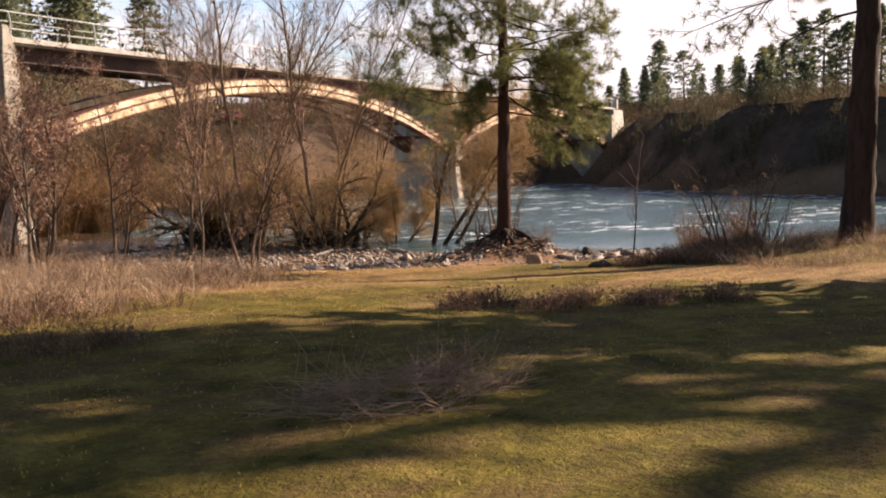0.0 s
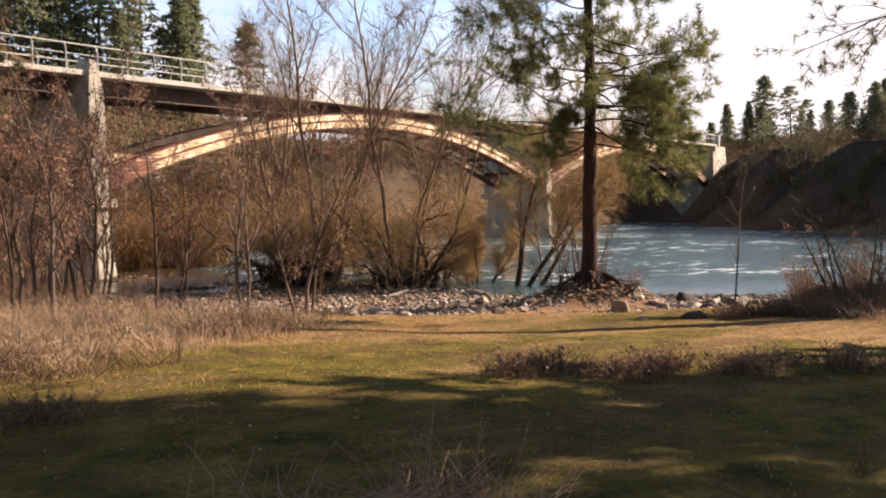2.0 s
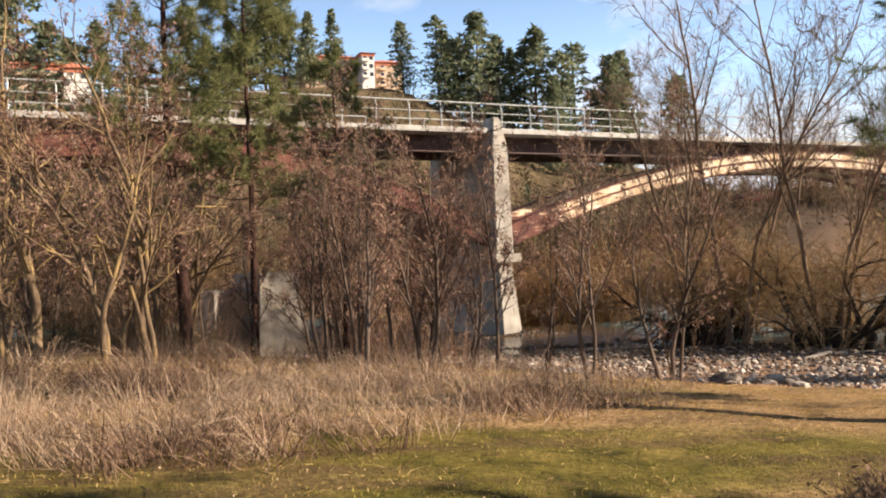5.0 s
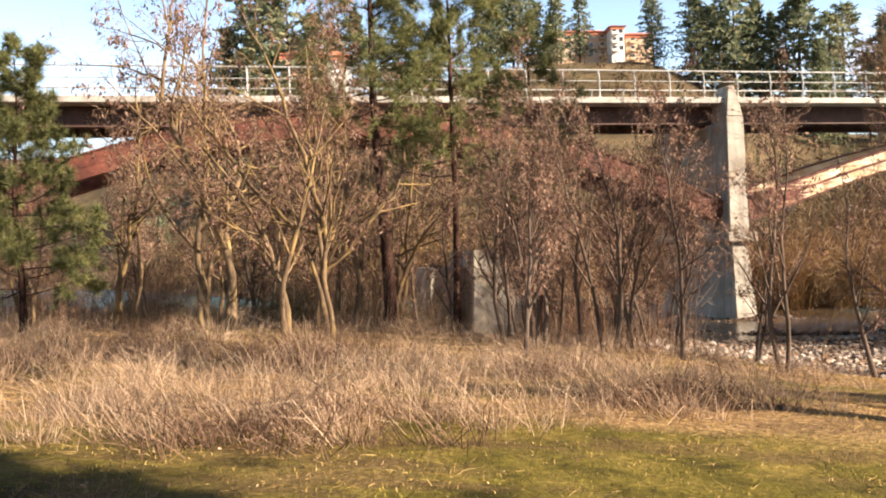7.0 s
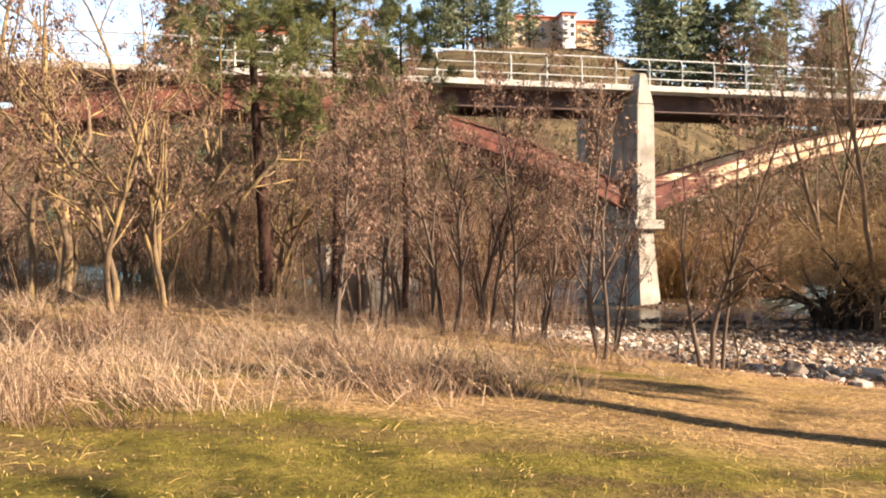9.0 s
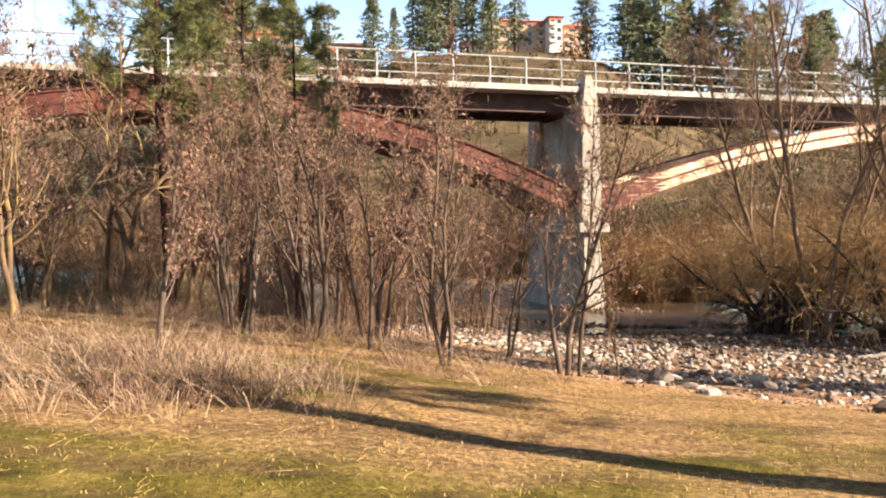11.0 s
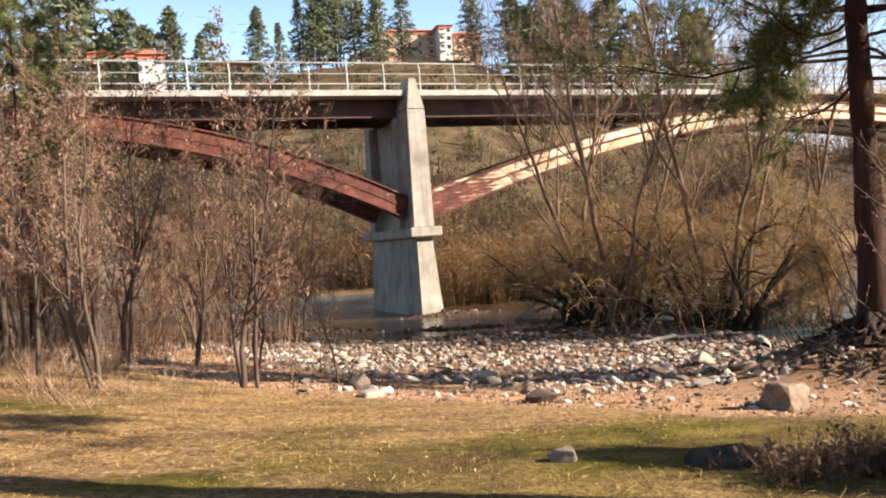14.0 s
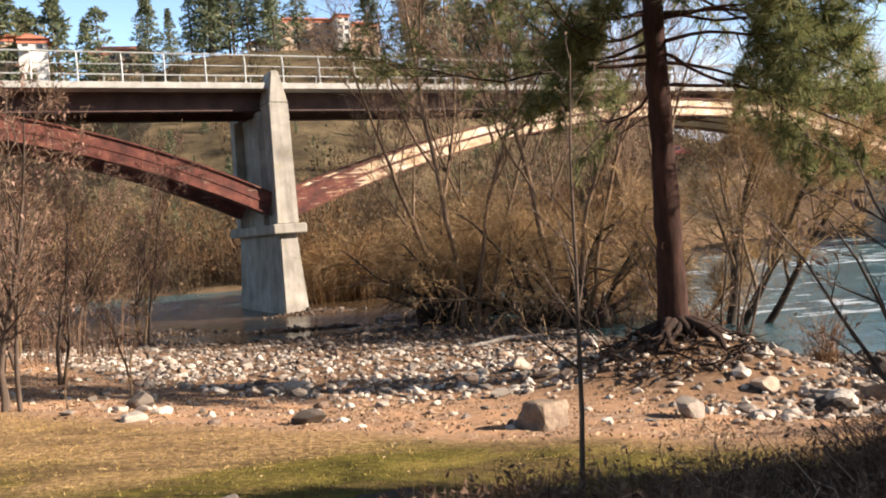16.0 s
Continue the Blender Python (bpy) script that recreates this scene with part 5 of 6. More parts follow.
def brush_pile(x, y, rx, ry, n, label):
    """A flattened heap of dead stalks, with some still upright."""
    rng = np.random.default_rng(int(x * 100))
    ch = []
    for i in range(n):
        a, q = rng.uniform(0, 6.28), math.sqrt(rng.uniform(0, 1))
        c = np.array([x + math.cos(a) * q * rx, y + math.sin(a) * q * ry, 0.0])
        c[2] = float(land_z(c[0], c[1])) + rng.uniform(0.0, 0.24) * (1.1 - q)
        up = 1.0 if rng.uniform() < 0.06 else rng.uniform(-0.05, 0.25)
        d = np.array([rng.normal(), rng.normal() * 0.6, up * 1.6])
        d = d / np.linalg.norm(d) * rng.uniform(0.2, 0.65)
        r = rng.uniform(0.0016, 0.0042)
        ch.append(tube([c, c + d * 0.5 + rng.normal(size=3) * 0.03, c + d], [r, r * 0.8, r * 0.4], 3))
    v, f = join(ch)
    return tagged(new("brush_pile", mesh_np("brush_pile", v, f, PALE_STALK)), label, "brush pile", kind="stuff")


brush_pile(5.95, 0.95, 1.05, 0.55, 620, "heap of dead twigs and stalks in the mossy grass")

# conifers on the hillside
firs = [fir(110, 20, 6.2, "broad green conifer on the hillside", None, 0.05, 130, 22, 0.72),
        fir(111, 20, 5.2, "slim green conifer on the hillside", None, 0.08, 110, 20, 0.78),
        fir(112, 20, 7.0, "wide bushy conifer on the hillside", None, 0.06, 140, 22, 0.6, 0.62, 0.15),
        fir(113, 20, 5.4, "tall open pine with a bare lower trunk on the hillside", None, 0.30, 70, 24, 0.38, 0.6, 0.05, 0.8),
        fir(114, 20, 6.0, "ragged green conifer on the hillside", None, 0.16, 90, 24, 0.55, 0.66, 0.2, 0.6)]
small_firs = [fir(116, 20, 5.6, "young conifer on the far slope", None, 0.03, 60, 12, 0.75, 1.1), fir(117, 20, 4.6, "young slim conifer on the far slope", None, 0.06, 54, 12, 0.8, 1.1)]
rng_f = np.random.default_rng(12)
TOPS = [(-28, 279, 79), (-16, 281, 81), (-10, 281, 86), (-4, 282, 85), (2, 290, 81), (8, 282, 81), (15, 286, 85), (37, 282, 76), (47, 276, 75), (53, 278, 77), (66, 274, 71),
        (70, 277, 70), (76, 271, 66), (87, 268, 64), (98, 265, 68), (103, 270, 65), (-91, 261, 74), (-79, 266, 81), (-72, 268, 79), (-60, 272, 76), (-52, 274, 75), (-45, 276, 70), (58, 270, 72), (82, 262, 60), (112, 250, 58)]
RIGHT_TOPS = [(208, 154, 29), (211, 150, 31), (213, 147, 33), (217, 141, 32), (222, 133, 31), (225, 129, 31), (230, 120, 33), (233, 115, 35), (235, 111, 37), (238, 106, 39), (241, 99, 40), (219, 137, 28), (228, 124, 31), (236, 108, 33), (206, 158, 27)]
NEARER = 0.90
spots = [(10 + (x - 10) * NEARER, y * NEARER, (3.8 + (top + 0.3 - 3.8) * NEARER - float(land_z(10 + (x - 10) * NEARER, y * NEARER))) / 20) for x, y, top in TOPS]
spots += [(x, y, (top - (3.2 if x < 230 else 1.5) - float(land_z(x, y))) / 20) for x, y, top in RIGHT_TOPS]
spots += [(x + 6 * math.sin(i * 5.1), y + 5 * math.cos(i * 3.3), 0.48 + 0.2 * math.sin(i * 2.2)) for i, (x, y, top) in enumerate(RIGHT_TOPS)]
for i in range(len(TOPS)):
    x, y, s = spots[i]
    if -22 < x < 8 or 40 < x < 60:
        spots.append((x + 4.0, y + 5, s * 0.93))
    if i % 2 and not -20 < x - 0.045 * y < 30:
        spots.append((x + rng_f.uniform(-7, 7), y - rng_f.uniform(3, 14), s * rng_f.uniform(0.7, 0.95)))
for i in range(14):
    b = radians(rng_f.uniform(-30, -13))
    d = rng_f.uniform(200, 250)
    spots.append((10 + d * math.sin(b), d * math.cos(b), rng_f.uniform(0.6, 0.9)))
for i in range(34):
    b = radians(rng_f.uniform(-12, 14))
    d = rng_f.uniform(150, 235)
    spots.append((10 + d * math.sin(b), d * math.cos(b), rng_f.uniform(0.2, 0.42)))
for i in range(34):
    b = radians(rng_f.uniform(-8, 22))
    d = rng_f.uniform(105, 215)
    spots.append((10 + d * math.sin(b), d * math.cos(b), rng_f.uniform(0.28, 0.5)))
for i in range(32):
    b = radians(rng_f.uniform(47, 80))
    d = rng_f.uniform(220, 340)
    spots.append((10 + d * math.sin(b), d * math.cos(b), rng_f.uniform(0.25, 0.48)))
for x, y, s in ((27, 86, 0.3), (31, 92, 0.35), (35, 89, 0.28), (40, 100, 0.4), (88, 50, 0.25), (14, 98, 0.35), (2, 104, 0.4)):
    spots.append((x, y, s))
for i in range(30):
    b = radians(rng_f.uniform(46, 72))
    d = rng_f.uniform(235, 330)
    spots.append((10 + d * math.sin(b), d * math.cos(b), rng_f.uniform(0.45, 0.95)))
for i in range(26):
    b = radians(rng_f.uniform(-6, 26))
    d = rng_f.uniform(92, 150)
    spots.append((10 + d * math.sin(b), d * math.cos(b), rng_f.uniform(0.22, 0.42)))
place(firs, [p for p in spots if p[2] > 0.55], rng_f, 0.97, 1.03, 2)
place(small_firs, [p for p in spots if p[2] <= 0.55], rng_f, 0.97, 1.03, 2)

# broad conifers added unseen behind the path, to cast shade over the meadow
broad = [fir(130, 18, 4.5, "unseen broad conifer added to shade the meadow and bank", NEEDLE, 0.05, 130, 22, 0.6, 0.8, 0.2, 0.2),
         fir(132, 18, 6.4, "unseen sparse conifer added for broken shade on the meadow", NEEDLE, 0.10, 54, 14, 0.7, 0.75, 0.2, 0.5)]
broad[0].matrix_basis = at_ground(23, -1.6, 0, 0.85, -0.1)
broad[1].matrix_basis = at_ground(31, -7.2, 50, 1.05, -0.1)
for x, y, rz, k in ((29, -19, 200, 1.0), (39, -22, 250, 1.25), (24, -25, 300, 0.9)):
    copy_thing(broad[1], at_ground(x, y, rz, k, -0.1))
# smaller unseen copies, added to shade the brush on the bank
for x, y, rz, k in ((30.6, 5.7, 0, 0.42), (32.4, 4.2, 80, 0.44)):
    copy_thing(broad[0], at_ground(x, y, rz, k, -0.1))


# ---------------------------------------------------------------- houses and vehicles on the far side
def apartment(x, y, rz, w, dep, storeys, wall, label, top):
    """A stucco block: walls, window bays with panes and balconies, and a low hipped roof with deep eaves."""
    th = empty("apartment_building")
    z0 = float(land_z(x, y)) - 2.0
    m = pose(x, y, 0, 0, 0, rz)

    def put(name, me, parent, lab=""):
        me.transform(m)
        return part(name, me, parent, lab)

    rh = min(2.0, 0.2 * dep)
    put("wall", box_mesh("wall", -w / 2, -dep / 2, z0, w / 2, dep / 2, top - rh, wall), th)
    put("cornice", box_mesh("cornice", -w / 2 - 0.25, -dep / 2 - 0.25, top - rh - 1.1, w / 2 + 0.25, dep / 2 + 0.25, top - rh - 0.02, ROOF_TILE), th, "terracotta coloured cornice band")
    put("roof", taper_box("roof", w / 2 + 0.9, w / 2 - 2.4, -dep / 2 - 0.9, dep / 2 + 0.9, -0.8, 0.8, top - rh - 0.01, top, ROOF_TILE), th, "terracotta hipped roof")
    n = max(2, int(w / 3.4))
    for s in range(storeys):
        zz = top - rh - 2.3 - 3.0 * s
        for i in range(n):
            cx = -w / 2 + (i + 0.5) * w / n
            win = put("window", box_mesh("window", cx - 0.85, -dep / 2 - 0.10, zz - 0.1, cx + 0.85, -dep / 2 + 0.05, zz + 1.6, STUCCO_WHITE), th)
            put("pane", box_mesh("pane", cx - 0.7, -dep / 2 - 0.14, zz, cx + 0.7, -dep / 2 - 0.09, zz + 1.5, GLASS_DARK), win)
            if i % 2 == 0:
                put("balcony", box_mesh("balcony", cx - 1.25, -dep / 2 - 1.3, zz - 0.7, cx + 1.25, -dep / 2 - 0.02, zz + 0.2, wall), th)
        for j in range(max(2, int(dep / 4))):
            cy = -dep / 2 + (j + 0.5) * dep / max(2, int(dep / 4))
            win = put("window", box_mesh("window", w / 2 - 0.05, cy - 0.7, zz - 0.1, w / 2 + 0.10, cy + 0.7, zz + 1.6, STUCCO_WHITE), th)
            put("pane", box_mesh("pane", w / 2 + 0.09, cy - 0.6, zz, w / 2 + 0.14, cy + 0.6, zz + 1.5, GLASS_DARK), win)
    return tagged(th, label, "apartment building", "hilltop buildings")


apartment(15.2, 336, 12, 20, 13, 3, STUCCO, "tan stucco apartment block with a terracotta roof", 82.6)
apartment(28.0, 333, 12, 4.6, 15, 3, STUCCO_WHITE, "white stucco stair tower of the apartment block", 82.9)
apartment(36.2, 337, 12, 10, 12, 3, STUCCO, "lower tan wing of the apartment block with balconies", 80.6)
apartment(0, 336, 5, 9, 9, 2, STUCCO_WHITE, "white building with a red roof on the hill", 75.5)
apartment(-58, 243, 14, 17, 9, 1, STUCCO, "tan house with a red tiled roof on the hill", 60.0)
apartment(-50, 240, 14, 6.5, 8, 1, STUCCO_WHITE, "white gabled end of the hill house", 58.4)
apartment(-33, 258, 10, 15, 9, 2, STUCCO, "long low building with a red tiled roof", 58.6)


def vehicle(x, y, rz, length, height, paint, label, name, category):
    th = empty(name)
    l, h = length / 2, height
    prof = [(-l, 0.35), (-l, h * 0.62), (-l * 0.82, h * 0.95), (-l * 0.3, h), (l * 0.25, h * 0.97), (l * 0.5, h * 0.62), (l * 0.95, h * 0.52), (l, 0.4)]
    n = len(prof)
    v = np.array([(a, -0.9, b) for a, b in prof] + [(a, 0.9, b) for a, b in prof])
    bm = bmesh.new()
    vs = [bm.verts.new(p) for p in v]
    bm.faces.new(vs[:n])
    bm.faces.new(vs[n:][::-1])
    for i in range(n):
        j = (i + 1) % n
        bm.faces.new((vs[j], vs[i], vs[n + i], vs[n + j]))
    bmesh.ops.bevel(bm, geom=bm.edges[:], offset=0.08, segments=2, affect="EDGES")
    me = bpy.data.meshes.new("body")
    bm.to_mesh(me)
    bm.free()
    me.materials.append(paint)
    part("body", me, th)
    part("side_window", box_mesh("side_window", -l * 0.75, -0.93, h * 0.66, l * 0.2, -0.88, h * 0.9, GLASS_DARK), th)
    for wx in (-l * 0.62, l * 0.62):
        for wy in (-0.92, 0.92):
            v, f = tube([(wx, wy - 0.1, 0.33), (wx, wy + 0.1, 0.33)], [0.33, 0.33], 14)
            part("wheel", mesh_np("wheel", v, f, RUBBER), th)
    th.matrix_basis = at_ground(x, y, rz)
    return tagged(th, label, category, "parked vehicles")


def driftwood(x, y, rz, length, r, label):
    rng = np.random.default_rng(int(x * 10))
    n = 9
    t = np.linspace(-0.5, 0.5, n)
    pts = np.stack([t * length, 0.05 * length * np.sin(t * 5), r * 0.8 + 0.03 * np.cos(t * 7)], 1) + rng.normal(size=(n, 3)) * 0.012
    v, f = tube(pts, r * (1 - 0.35 * (t + 0.5)), 9)
    o = new("driftwood_log", mesh_np("driftwood_log", v, f, DRIFTWOOD, True))
    o.matrix_basis = Matrix.Translation((x, y, float(land_z(x, y)))) @ Matrix.Rotation(radians(rz), 4, "Z")
    return tagged(o, label, "log", "driftwood")


driftwood(24.2, 24.2, 70, 1.7, 0.11, "pale driftwood log lying at the water's edge")
driftwood(22.5, 26.5, 20, 2.2, 0.07, "thin bleached driftwood branch on the cobbles")
driftwood(27.0, 20.5, 140, 2.0, 0.08, "grey driftwood branch below the pine")
vehicle(46, 128, 8, 4.4, 1.5, CAR_WHITE, "white car parked on the far bank", "car", "car")
vehicle(37, 126.5, -5, 4.4, 1.5, CAR_WHITE, "white car parked on the far bank", "car", "car")
vehicle(53, 90.5, 5, 3.4, 1.3, CAR_RED, "red car parked on the far bank", "car", "car")


# ---------------------------------------------------------------- rocks
def stone_mesh(seed, name, mat=ROCK, flat=0.7, sub=1, block=False):
    rng = np.random.default_rng(seed)
    bm = bmesh.new()
    bmesh.ops.create_icosphere(bm, subdivisions=sub, radius=1.0)
    off = Vector(rng.uniform(-50, 50, 3))
    cut = [(Vector(rng.normal(size=3)).normalized(), rng.uniform(0.34, 0.74)) for _ in range(9)]
    if block:
        cut = [(Vector(n).normalized(), h) for n, h in (((1, 0.1, 0.1), 0.62), ((-1, 0.15, 0.1), 0.62), ((0.1, 1, 0.1), 0.6), ((-0.1, -1, 0.15), 0.6), ((0.25, 0.1, 1), 0.66), ((0, 0, -1), 0.6))]
    for v in bm.verts:
        for n, h in cut:
            e = v.co.dot(n) - h
            if e > 0:
                v.co -= n * e * 0.9
        v.co *= 1 + 0.22 * noise.noise(v.co * 1.3 + off)
        v.co.z *= flat
        v.co.x *= 1.2
    me = bpy.data.meshes.new(name)
    bm.to_mesh(me)
    bm.free()
    me.materials.append(mat)
    return me


def stone_density(x, y):
    """How thickly the cobbles lie, 0 to 1."""
    u = y - cobble_y(x)
    d = shore_y(x) - y
    a = smooth01((u + 0.6 + 0.8 * value_noise(x, y, 33)) / 1.5) * smooth01((d + 4.5) / 4.5) * (0.7 + 0.45 * value_noise(x, y, 31))
    s = smooth01((y - bank_y(x) - 0.3) / 1.5) * 0.07 * smooth01((d + 2) / 2)
    right = smooth01((x - 22.0) / 2) * smooth01((y - bank_y(x) - 0.8) / 1.0) * smooth01((d + 1) / 1)
    foot = np.maximum(np.exp(-(((x - 17.2) / 2.4) ** 2 + ((y - 44.6) / 1.2) ** 2)), 0.6 * smooth01((land_z(x, y) + 0.05) / 0.08) * smooth01((x - 5) / 3) * smooth01((25 - x) / 2) * (d < 1) * (d > -11))
    return np.clip(np.maximum.reduce([a, s, right * 0.9, foot]), 0, 1)


def build_cobbles():
    rng = np.random.default_rng(77)
    protos = [stone_mesh(200 + i, "stone", ROCK, rng.uniform(0.5, 0.8), 2) for i in range(7)]
    bar = empty("cobble_bank")
    tagged(bar, "pale river cobbles heaped along the water's edge", "cobbles", kind="structure")
    n = 0
    while n < 300:
        x, y = rng.uniform(9, 30), rng.uniform(12, 28)
        if rng.uniform() > stone_density(x, y):
            continue
        s = min(0.072 * math.exp(abs(rng.normal()) * 0.45), 0.20)
        o = part("stone", protos[n % 7], bar)
        o.matrix_basis = Matrix.Translation((x, y, float(land_z(x, y)) + s * 0.22)) @ Euler((rng.uniform(-0.3, 0.3), rng.uniform(-0.3, 0.3), rng.uniform(0, 6.28))).to_matrix().to_4x4() @ Matrix.Scale(s, 4)
        n += 1
    # the countless rest, joined
    base = []
    for i in range(5):
        me = stone_mesh(230 + i, "loose", ROCK, 0.65)
        v = np.zeros(len(me.vertices) * 3, dtype=np.float32)
        me.vertices.foreach_get("co", v)
        f = np.array([p.vertices[:] for p in me.polygons])
        base.append((v.reshape(-1, 3), f))
        bpy.data.meshes.remove(me)
    want = 19000
    X, Y = rng.uniform(-14, 44, 230000), rng.uniform(10, 46, 230000)
    keep = rng.uniform(0, 1, 230000) < stone_density(X, Y) * 0.9
    X, Y = X[keep][:want], Y[keep][:want]
    Z = land_z(X, Y)
    ch = []
    for i in range(len(X)):
        v, f = base[i % 5]
        s = min(0.048 * math.exp(abs(rng.normal()) * 0.5), 0.19)
        a = rng.uniform(0, 6.28)
        ca, sa = math.cos(a) * s, math.sin(a) * s
        w = np.stack([v[:, 0] * ca - v[:, 1] * sa + X[i], v[:, 0] * sa + v[:, 1] * ca + Y[i], v[:, 2] * s * rng.uniform(0.8, 1.3) + Z[i] + s * 0.25], 1)
        ch.append((w, f))
    v, f = join(ch)
    o = part("loose_cobbles", mesh_np("loose_cobbles", v, f, ROCK), bar)
    o["kind"] = "stuff"


def boulder(seed, x, y, s, label, rz=0.0, flat=0.75, sink=0.3, mat=ROCK, block=False):
    o = new("boulder", stone_mesh(seed, "boulder", mat, flat, 3, block))
    o.matrix_basis = Matrix.Translation((x, y, float(land_z(x, y)) + s * (flat - sink))) @ Matrix.Rotation(radians(rz), 4, "Z") @ Matrix.Scale(s, 4)
    return tagged(o, label, "boulder", "boulders")


boulder(301, 20.38, 13.15, 0.33, "large square brown boulder on the beach", 50, 0.78, 0.36, ROCK_BROWN, True)
boulder(311, 18.3, 9.1, 0.30, "dark rough rock half sunk in the grass", 110, 0.40, 0.26, ROCK_DARK, False)
boulder(302, 17.2, 9.5, 0.13, "pale rounded stone in the grass", 40, 0.7, 0.3)
boulder(303, 22.3, 13.4, 0.24, "grey boulder among the cobbles", 70)
boulder(304, 24.2, 13.6, 0.30, "flat grey boulder among the cobbles", 10, 0.6, 0.3, ROCK_DARK)
boulder(305, 25.6, 14.8, 0.34, "rounded boulder among the cobbles", 130, 0.6, 0.35, ROCK_BROWN)
boulder(306, 17.2, 19.8, 0.24, "brown boulder on the beach", 200)
boulder(307, 15.0, 17.5, 0.26, "pale stone at the grass edge", 80)
boulder(308, 17.6, 14.6, 0.28, "half-sunk dark stone on the sandy bank", 30, 0.5)
boulder(309, 21.6, 20.4, 0.30, "pale boulder among the cobbles", 60)
boulder(310, 27.0, 16.6, 0.5, "dark boulder beside the water", 160, 0.6, 0.35, ROCK_DARK)
rng_b = np.random.default_rng(55)
for i in range(20):
    boulder(320 + i, rng_b.uniform(22.6, 28.5), rng_b.uniform(11.9, 16.0), rng_b.uniform(0.14, 0.30), "grey weathered boulder among the cobbles", rng_b.uniform(0, 360), rng_b.uniform(0.55, 0.8))
for i in range(9):
    boulder(350 + i, rng_b.uniform(14.0, 21.0), rng_b.uniform(15.0, 19.5), rng_b.uniform(0.10, 0.20), "pale stone half sunk in the sand", rng_b.uniform(0, 360), rng_b.uniform(0.5, 0.75))
build_cobbles()


# ---------------------------------------------------------------- grass
def scatter(rng, n, x0, x1, y0, y1, dens):
    X, Y = rng.uniform(x0, x1, n), rng.uniform(y0, y1, n)
    k = rng.uniform(0, 1, n) < dens(X, Y)
    X, Y = X[k], Y[k]
    return np.stack([X, Y, land_z(X, Y) - 0.01], 1)


def meadow_mask(x, y):
    return smooth01((bank_y(x) + 0.3 - y) / 1.2)


rng_g = np.random.default_rng(31)


def clumps(rng, n, per, x0, x1, y0, y1, dens, h0, h1, spread, width, mat, name, label, rise=1.0):
    """Tussocks of long blades that lean outwards and tangle."""
    c = scatter(rng, n, x0, x1, y0, y1, dens)
    k = len(c)
    size = rng.uniform(0.6, 1.3, k)
    pos = np.repeat(c, per, 0)
    a = rng.uniform(0, 6.28, k * per)
    r = np.abs(rng.normal(size=k * per)) * spread * np.repeat(size, per)
    out = np.stack([np.cos(a), np.sin(a), np.zeros(k * per)], 1)
    pos = pos + out * r[:, None]
    pos[:, 2] = land_z(pos[:, 0], pos[:, 1]) - 0.01
    h = (np.repeat(size, per) * rng.uniform(h0, h1, k * per))[:, None]
    wind = np.repeat(rng.normal(size=(k, 3)) * 0.30, per, 0) + np.array([-0.15, 0, 0])
    wind[:, 2] = 0
    d1 = np.array([0, 0, 0.85 * rise]) + out * 0.5 + rng.normal(size=(k * per, 3)) * 0.25 + wind * 0.5
    d2 = np.array([0, 0, 0.25 * rise]) + out * 0.8 + rng.normal(size=(k * per, 3)) * 0.45 + wind
    d1[:, 2], d2[:, 2] = np.abs(d1[:, 2]) * min(1, rise + 0.2), np.where(rise < 1, np.abs(d2[:, 2]) * rise, d2[:, 2])
    p1 = pos + d1 * h * 0.5
    p2 = p1 + d2 * h * 0.5
    s = np.cross(d1, rng.normal(size=(k * per, 3)))
    s /= np.linalg.norm(s, axis=1)[:, None]
    s *= width
    v = np.stack([pos - s, pos + s, p1 + s * 0.8, p1 - s * 0.8, p2], 1).reshape(-1, 3)
    i = (np.arange(k * per) * 5)[:, None]
    f = np.concatenate([i + np.array([0, 1, 2]), i + np.array([0, 2, 3]), i + np.array([3, 2, 4])])
    return tagged(new(name, mesh_np(name, v, f, mat)), label, "grass", kind="stuff")


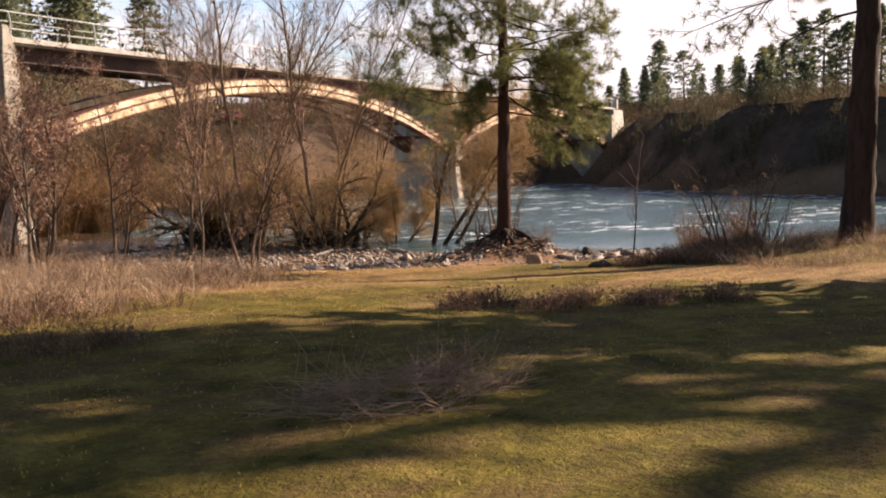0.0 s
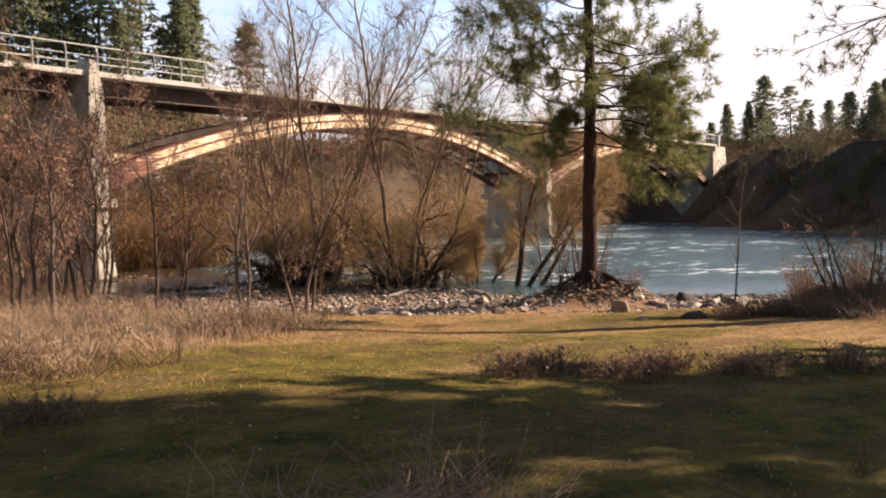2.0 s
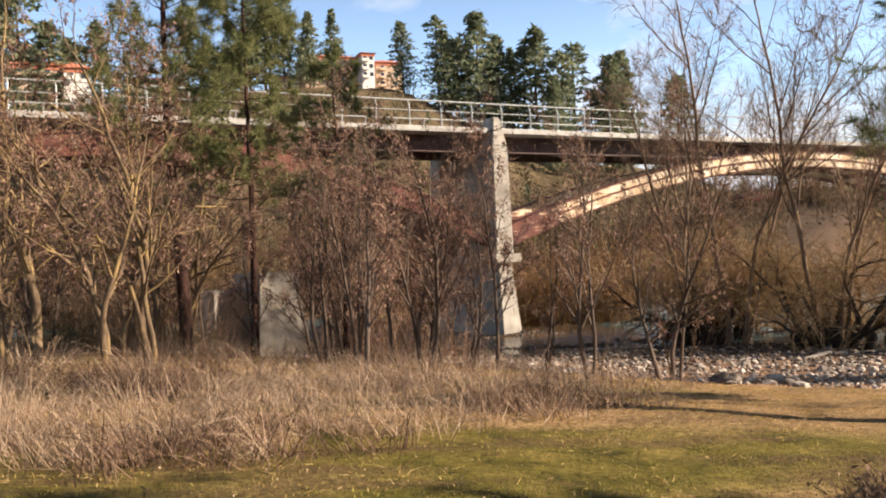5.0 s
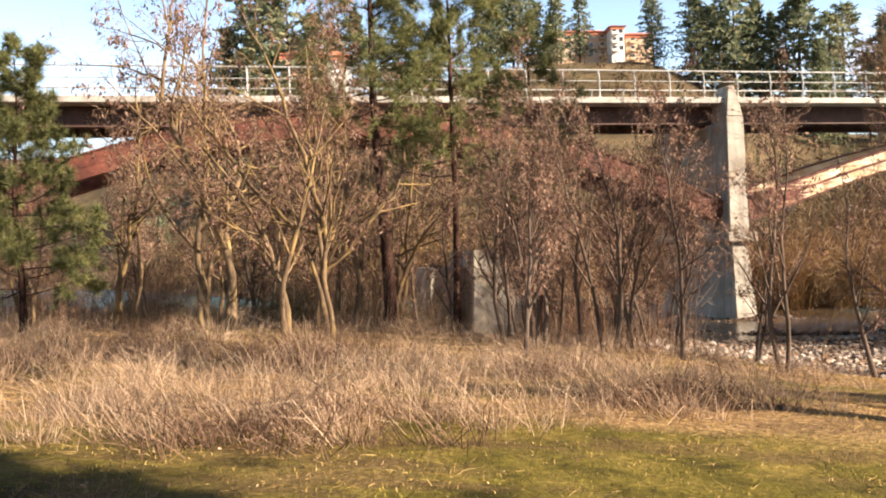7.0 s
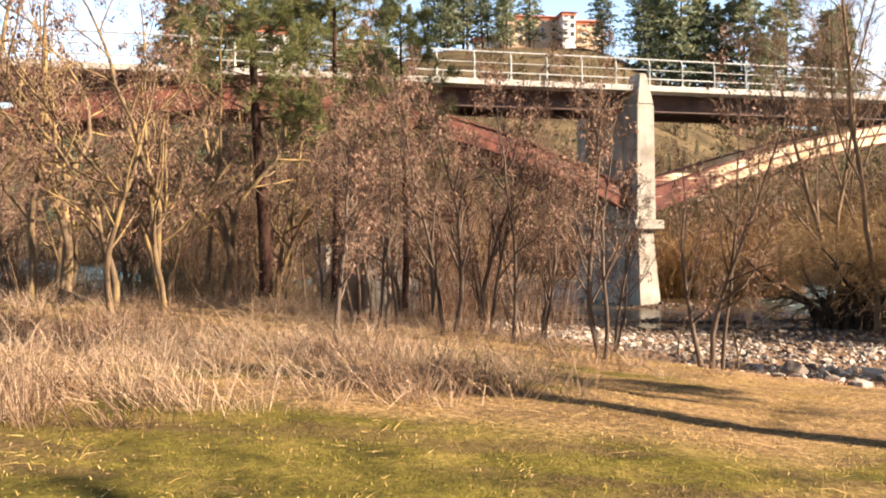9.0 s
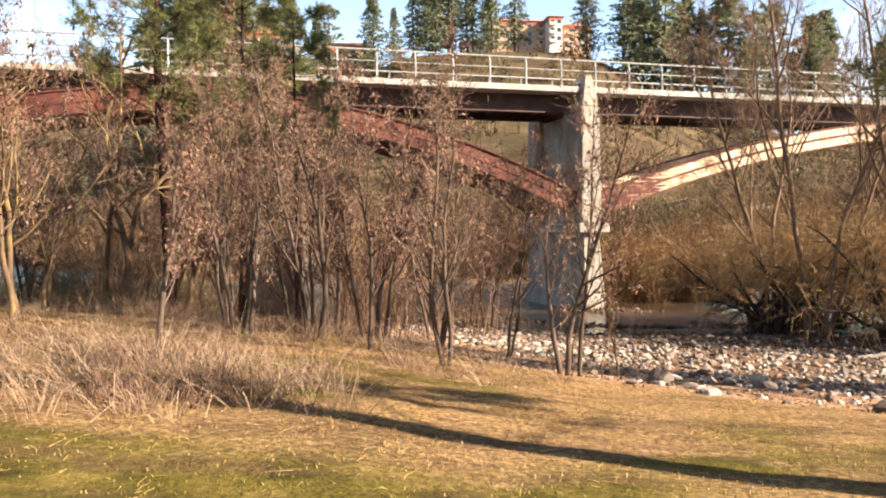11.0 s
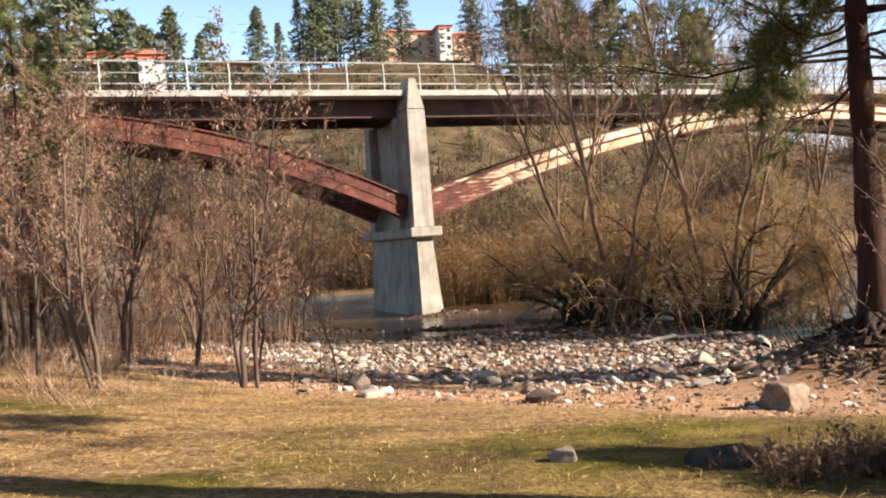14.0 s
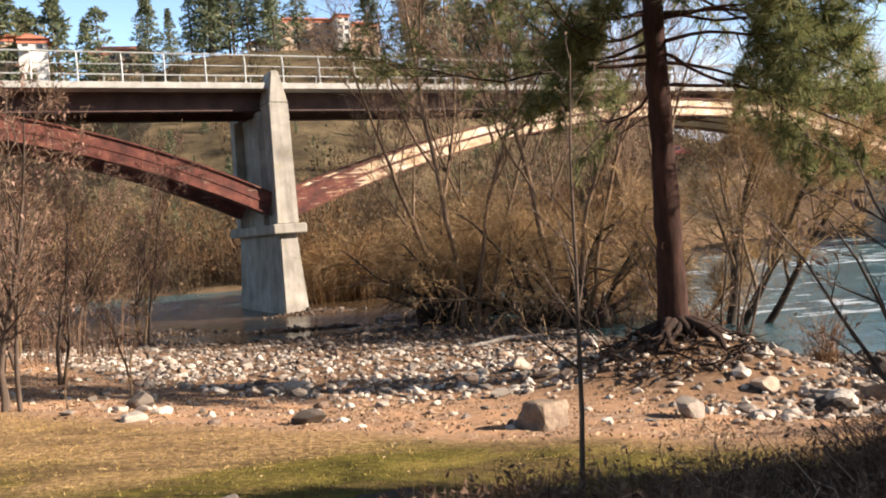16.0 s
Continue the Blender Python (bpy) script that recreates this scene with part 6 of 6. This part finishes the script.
clumps(rng_g, 6000, 52, -12, 30, -1, 29, lambda x, y: meadow_mask(x, y) * brush_zone(x, y) * (0.25 + 0.75 * smooth01(value_noise(x * 1.2, y * 1.2, 6) + 0.6)), 0.20, 0.72, 0.28, 0.0031, GRASS_DRY, "tall_dry_grass", "tall tangled dry tan grass in the meadow")
clumps(rng_g, 9500, 32, -10, 24, -1, 26, lambda x, y: meadow_mask(x, y) * brush_zone(x, y) * smooth01((value_noise(x * 1.1, y * 1.1, 6) * -1 + 0.02) / 0.25), 0.2, 0.66, 0.24, 0.0042, BRUSH_PURPLE, "brown_weeds", "brown dead weed stems in the meadow")
clumps(rng_g, 8200, 13, -8, 26, 3, 20, lambda x, y: meadow_mask(x, y) * (1 - sand_zone(x, y)) * (1 - 0.8 * moss_zone(x, y)) * (0.25 + 0.75 * smooth01((value_noise(x * 0.9, y * 1.3, 71) + 0.25) / 0.4)) * smooth01((y - 3.5) / 2.5), 0.08, 0.24, 0.2, 0.003, GRASS_GOLD, "golden_tussocks", "flattened golden straw matted over the meadow", 0.35)
pos = scatter(rng_g, 90000, -6, 26, 0, 20, lambda x, y: meadow_mask(x, y) * (1 - 0.9 * sand_zone(x, y)) * (1 - moss_zone(x, y)))
v, f = blades(rng_g, pos, rng_g.uniform(0.02, 0.055, len(pos)), 0.0042, 1.0)
tagged(new("short_meadow_grass", mesh_np("short_meadow_grass", v, f, GRASS_GOLD)), "short golden winter meadow grass", "grass", kind="stuff")
pos = scatter(rng_g, 85000, -4, 28, -1, 13, lambda x, y: moss_zone(x, y) * 0.9)
v, f = blades(rng_g, pos, rng_g.uniform(0.012, 0.040, len(pos)), 0.0055, 1.0)
tagged(new("mossy_turf", mesh_np("mossy_turf", v, f, GRASS_GREEN)), "short mossy green turf", "moss", kind="stuff")
pos = scatter(rng_g, 5200, -4, 27, 0, 20, lambda x, y: meadow_mask(x, y) * 0.5 + 0.35)
pos[:, 2] += 0.035
v, f = flakes(rng_g, pos, 0.015)
tagged(new("leaf_litter", mesh_np("leaf_litter", v, f, LITTER)), "pale fallen leaves strewn over the meadow", "leaves", kind="stuff")
pos = scatter(rng_g, 60000, 8, 30, 11, 30, lambda x, y: sand_zone(x, y) * smooth01((cobble_y(x) + 1.0 - y) / 1.5) * (0.25 + 0.6 * smooth01(value_noise(x * 1.6, y * 2.6, 61) + 0.3)))
pos[:, 2] += 0.022
v, f = flakes(rng_g, pos, 0.03)
tagged(new("beach_litter", mesh_np("beach_litter", v, f, LITTER)), "orange-brown leaf litter strewn over the sandy bank", "leaves", kind="stuff")
